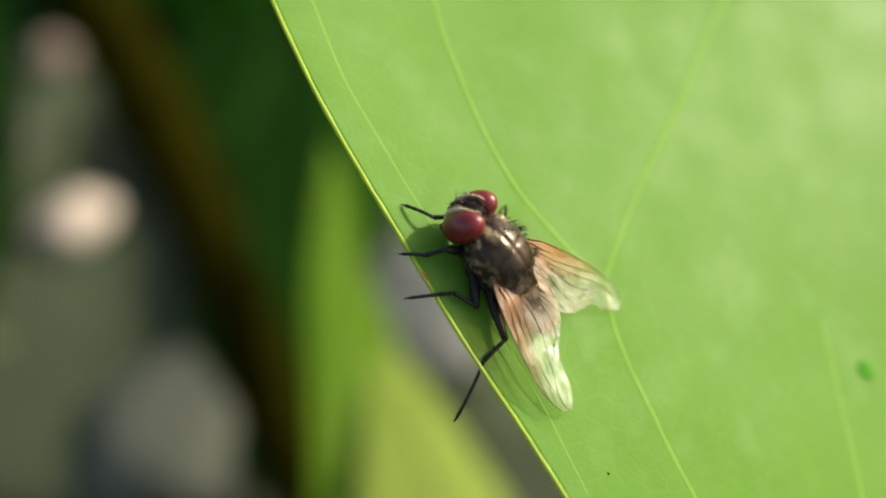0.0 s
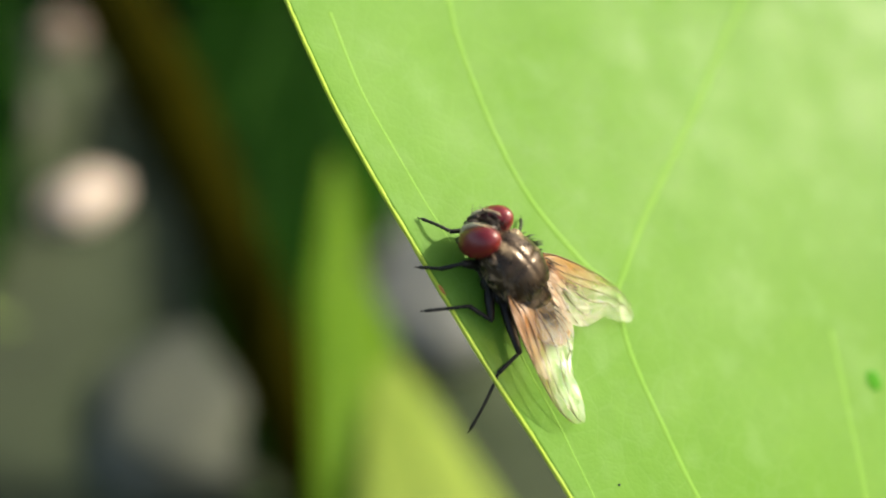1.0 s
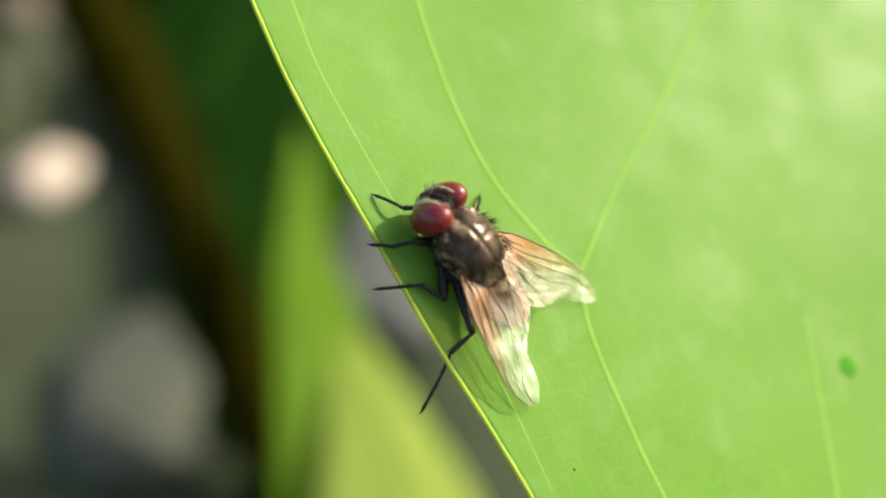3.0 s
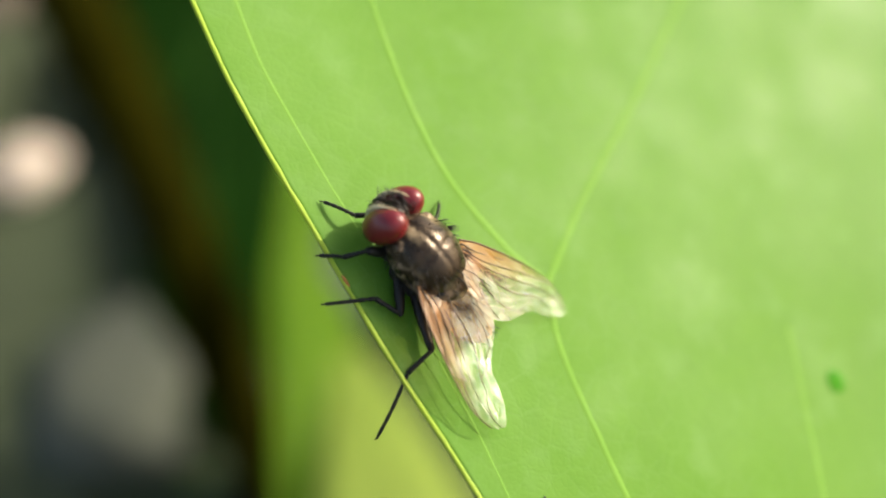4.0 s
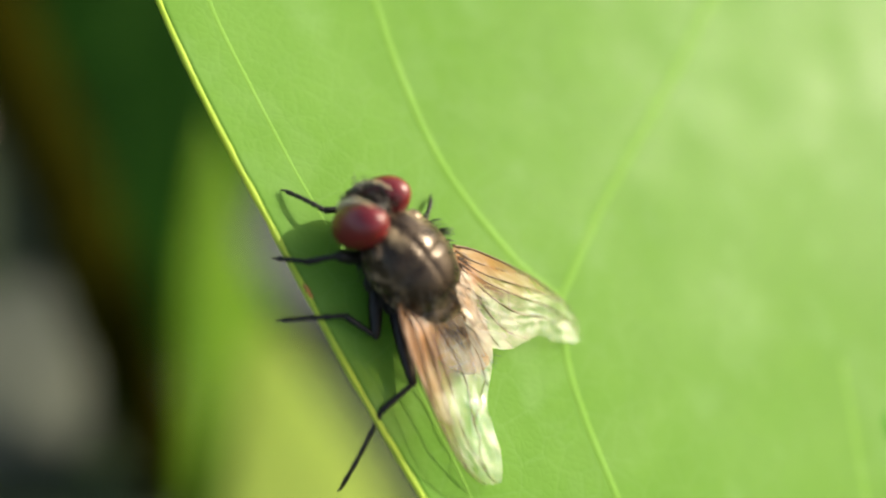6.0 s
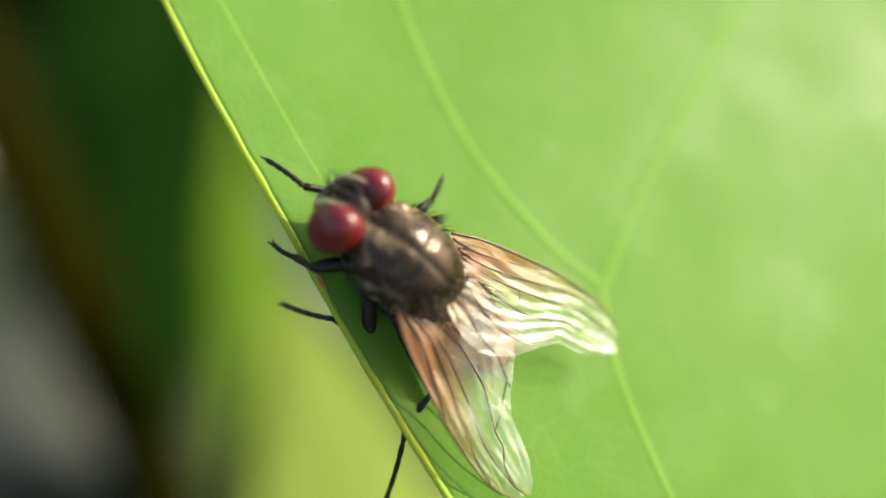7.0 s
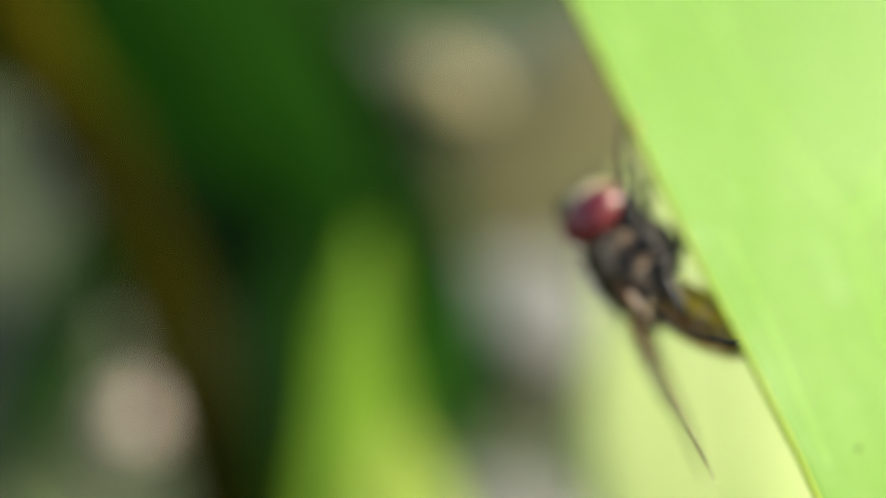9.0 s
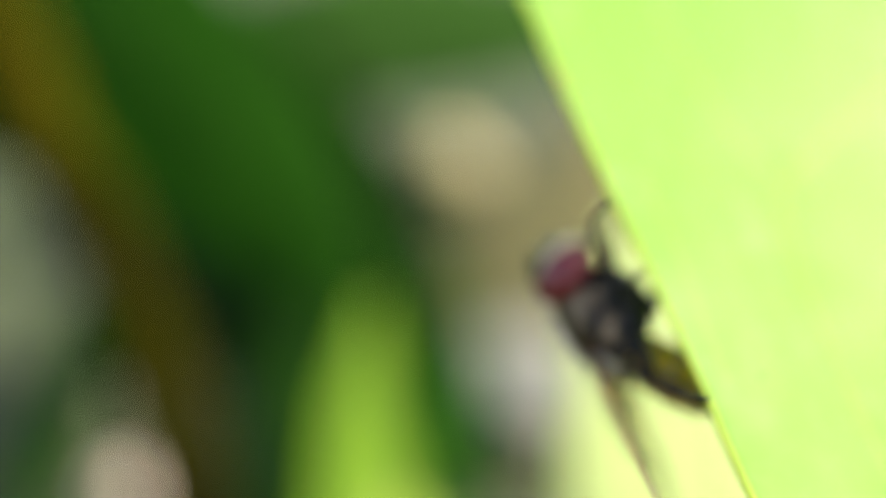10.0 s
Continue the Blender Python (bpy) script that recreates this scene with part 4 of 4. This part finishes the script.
    walk(fly, [
        (0.0, FLY_REST),
        (0.5, pose(0.00230, 0.02730, 0.17241, -11.8, -45.4, 151.3)),
        (1.0, pose(0.00230, 0.02730, 0.17241, -11.8, -45.4, 151.3)),
        (1.5, pose(0.00230, 0.02730, 0.17241, -11.8, -45.4, 151.3)),
        (2.0, pose(0.00230, 0.02730, 0.17241, -11.8, -45.4, 151.3)),
        (2.2, pose(0.00230, 0.02730, 0.17241, -11.8, -45.4, 151.3)),
        (3.3, pose(0.00445, 0.02726, 0.17246, -13.4, -43.4, 150.1)),
        (3.5, pose(0.00312, 0.02739, 0.17257, -12.8, -44.7, 151.1)),
        (4.0, pose(0.00360, 0.02631, 0.17150, -10.2, -43.0, 148.7)),
        (4.5, pose(0.00559, 0.02520, 0.17015, -8.6, -39.2, 145.1)),
        (5.0, pose(0.00515, 0.02552, 0.17070, -9.2, -40.0, 145.9)),
        (5.2, pose(0.00601, 0.02562, 0.17069, -10.1, -39.0, 145.4)),
        (6.3, pose(0.00515, 0.02678, 0.17204, -13.2, -41.0, 147.9)),
        (6.5, pose(0.00480, 0.02615, 0.17114, -10.2, -40.2, 146.3)),
        (6.8, pose(0.00544, 0.02636, 0.17149, -11.9, -39.7, 146.4)),
        (7.0, pose(0.00507, 0.02583, 0.17195, -23.2, -39.2, 159.3)),
        (7.5, pose(0.00316, 0.02577, 0.17292, -38.0, -36.8, 165.0)),
        (7.7, pose(0.00270, 0.02671, 0.17261, -40.0, -36.3, 159.3)),
        (7.8, pose(0.00167, 0.02494, 0.17257, -47.4, -29.8, 172.5)),
        (7.91, pose(0.00113, 0.02455, 0.17232, -50.9, -30.6, 173.7)),
        (8.0, pose(-0.00133, 0.02420, 0.16862, -92.3, -19.3, 129.1)),
        (8.2, pose(-0.00125, 0.02293, 0.16792, -104.6, -29.3, 126.1)),
        (8.4, pose(-0.00273, 0.02544, 0.16993, -117.3, -28.6, 117.6)),
        (8.5, pose(-0.00323, 0.02752, 0.17045, -119.6, -26.5, 116.8)),
        (8.7, pose(-0.00267, 0.02793, 0.17027, -130.3, -32.3, 129.1)),
        (8.9, pose(-0.00234, 0.02751, 0.17125, -137.9, -39.5, 134.1)),
        (9.0, pose(0.00058, 0.02614, 0.16716, -140.3, -33.2, 136.1)),
        (9.5, pose(0.00435, 0.02577, 0.16308, -145.5, -34.0, 137.5)),
        (10.0, pose(0.00301, 0.02527, 0.16493, -147.0, -37.5, 139.3)),
    ])
    neck = pose(*(Vector(NECK) * MM))
    walk(head, [(t, neck @ pose(0, 0, 0, a, p, y)) for t, a, p, y in ((0.0, 17, 9, 5), (6.75, 17, 9, 5), (7.0, 8, 20, -4), (7.5, -2, 6, -10), (7.91, -10, 0, -3), (8.0, 0, 0, 0), (8.5, 0, 0, -12), (9.0, 4, 8, -22), (10.0, 4, 8, -30))])
    joint = pose(*(Vector(HINGE) * MM))
    walk(abdomen, [(t, joint @ pose(0, 0, 0, 0, b, 0)) for t, b in ((0.0, -5), (6.8, -5), (7.2, 0), (7.7, 0), (8.0, -20), (8.2, -28), (8.5, -24), (10.0, -22))])
    for wing, s in wings:
        if s > 0:
            rows = ((0.0, 16, 4.5, 10), (6.75, 16, 4.5, 10), (7.0, 19, 3, 4), (7.5, 22, 5, 2), (7.7, 22, 5, 2), (7.91, 25, 2, 2), (8.0, 32, 6, -6), (8.2, 34, 14, -6), (8.4, 18, 14, -6), (10.0, 16, 14, -6))
        else:
            rows = ((0.0, 25, -9, -16), (6.75, 25, -9, -16), (7.0, 12, 2, -6), (7.5, 16, 4, -4), (7.7, 16, 5, -4), (7.91, 19, 2, -4), (8.0, 46, 8, 0), (8.2, 50, 14, 0), (8.5, 20, 2, -10), (9.0, 22, 4, -10), (9.5, 36, 2, -10), (10.0, 26, 2, -10))
        walk(wing, [(t, wing_pose(s, sw, li, ti)) for t, sw, li, ti in rows])
    # seconds and turns about x, y and z for each leg: three on the left side, three on the right
    left_fore = ((0.0, 0, 0, 0), (6.8, 0, 0, 0), (7.0, -42, 0, 0), (7.5, -78, 0, 0), (7.91, -78, 0, 0), (8.0, -88, 34, 0), (8.2, -88, -25, 0), (8.5, -87, -8, 0), (9.0, -100, -9, -17), (9.5, -87, -9, 8), (10.0, -104, -8, -8))
    left_mid = ((0.0, 0, 0, 0), (6.8, 0, 0, 0), (7.0, -42, 0, 0), (7.5, -78, 0, 0), (7.91, -78, 0, 0), (8.0, -79, -1, -1), (8.2, -123, -38, -1), (8.5, -117, -31, -63), (9.0, -116, -35, -46), (9.5, -116, -32, -52), (10.0, -125, -32, -57))
    left_hind = ((0.0, 0, 0, 0), (6.8, 0, 0, 0), (7.1, -12, 0, 15), (7.5, -25, 0, 40), (7.91, -25, 0, 40), (8.0, -32, -34, -8), (8.2, -18, -33, -16), (8.5, -3, 0, 103), (9.0, -1, 5, 112), (9.5, -3, 4, 119), (10.0, -4, 1, 113))
    right_fore = ((0.0, 0, 0, 0), (6.8, 0, 0, 0), (7.1, 0, 0, -30), (7.7, 0, 0, -38), (7.91, 0, 0, -50), (8.0, -18, 18, -130), (8.2, -16, -6, -49), (8.5, -14, -2, -14), (9.0, -15, 0, -3), (9.5, -22, 2, -92), (10.0, -21, 2, -91))
    right_mid = ((0.0, 0, 0, 0), (6.8, 0, 0, 0), (7.2, -28, 0, -25), (7.91, -30, 0, -25), (8.0, -1, 0, -14), (8.2, 13, 0, 37), (8.5, 47, -20, 73), (9.0, 24, -31, 73), (9.5, 44, -29, 73), (10.0, 49, 61, 70))
    right_hind = ((0.0, 0, 0, 0), (7.91, 0, 0, 0), (8.0, 0, -61, 4), (8.2, 0, -33, 23), (8.5, 0, -25, -46), (9.0, 0, -5, -32), (9.5, 0, -4, -31), (10.0, 0, -7, -30))
    for (leg, s, hip), turns in zip(legs, (left_fore, left_mid, left_hind, right_fore, right_mid, right_hind)):
        at = pose(*(hip * MM))
        walk(leg, [(t, at @ pose(0, 0, 0, a, b, z)) for t, a, b, z in turns])
    for plant in swaying:
        rest = plant.matrix_world.copy()
        walk(plant, [(t, Matrix.Translation(Vector((x, y, z)) * MM) @ rest) for t, x, y, z in
                     ((0.0, 14.0, -26.3, -17.1), (1.0, 13.2, -30.4, -20.9), (2.0, 13.6, -30.7, -19.7), (3.5, 14.8, -28.2, -22.7), (4.5, 18.0, -31.3, -30.2),
                      (5.2, 18.0, -28.4, -30.5), (6.5, 14.5, -22.6, -30.4), (7.0, 17.0, -17.0, -26.0), (7.5, 12.0, -7.9, -13.2), (7.7, 11.0, -3.0, -6.0),
                      (8.0, 5.0, -2.1, -2.4), (8.5, 0, 0, 0), (8.7, 5.0, -1.5, -2.0), (9.0, 0.6, -4.3, -5.0), (9.5, 2.6, -1.7, -6.0), (10.0, 2.3, -3.3, -6.5))])
    foot = pose(-0.044, 0.108, -0.025)
    walk(stem, [(t, pose(x * MM, 0, 0) @ foot @ pose(0, 0, 0, 0, lean, 0) @ foot.inverted()) for t, x, lean in
                ((0.0, 16, 0), (2.0, 16, 0), (4.5, 17, 0), (6.5, 14, -2), (7.5, 9, -4), (8.0, 11, -5.5), (8.5, 11, -6), (9.0, 11, -7), (10.0, 10, -7))])


motions()
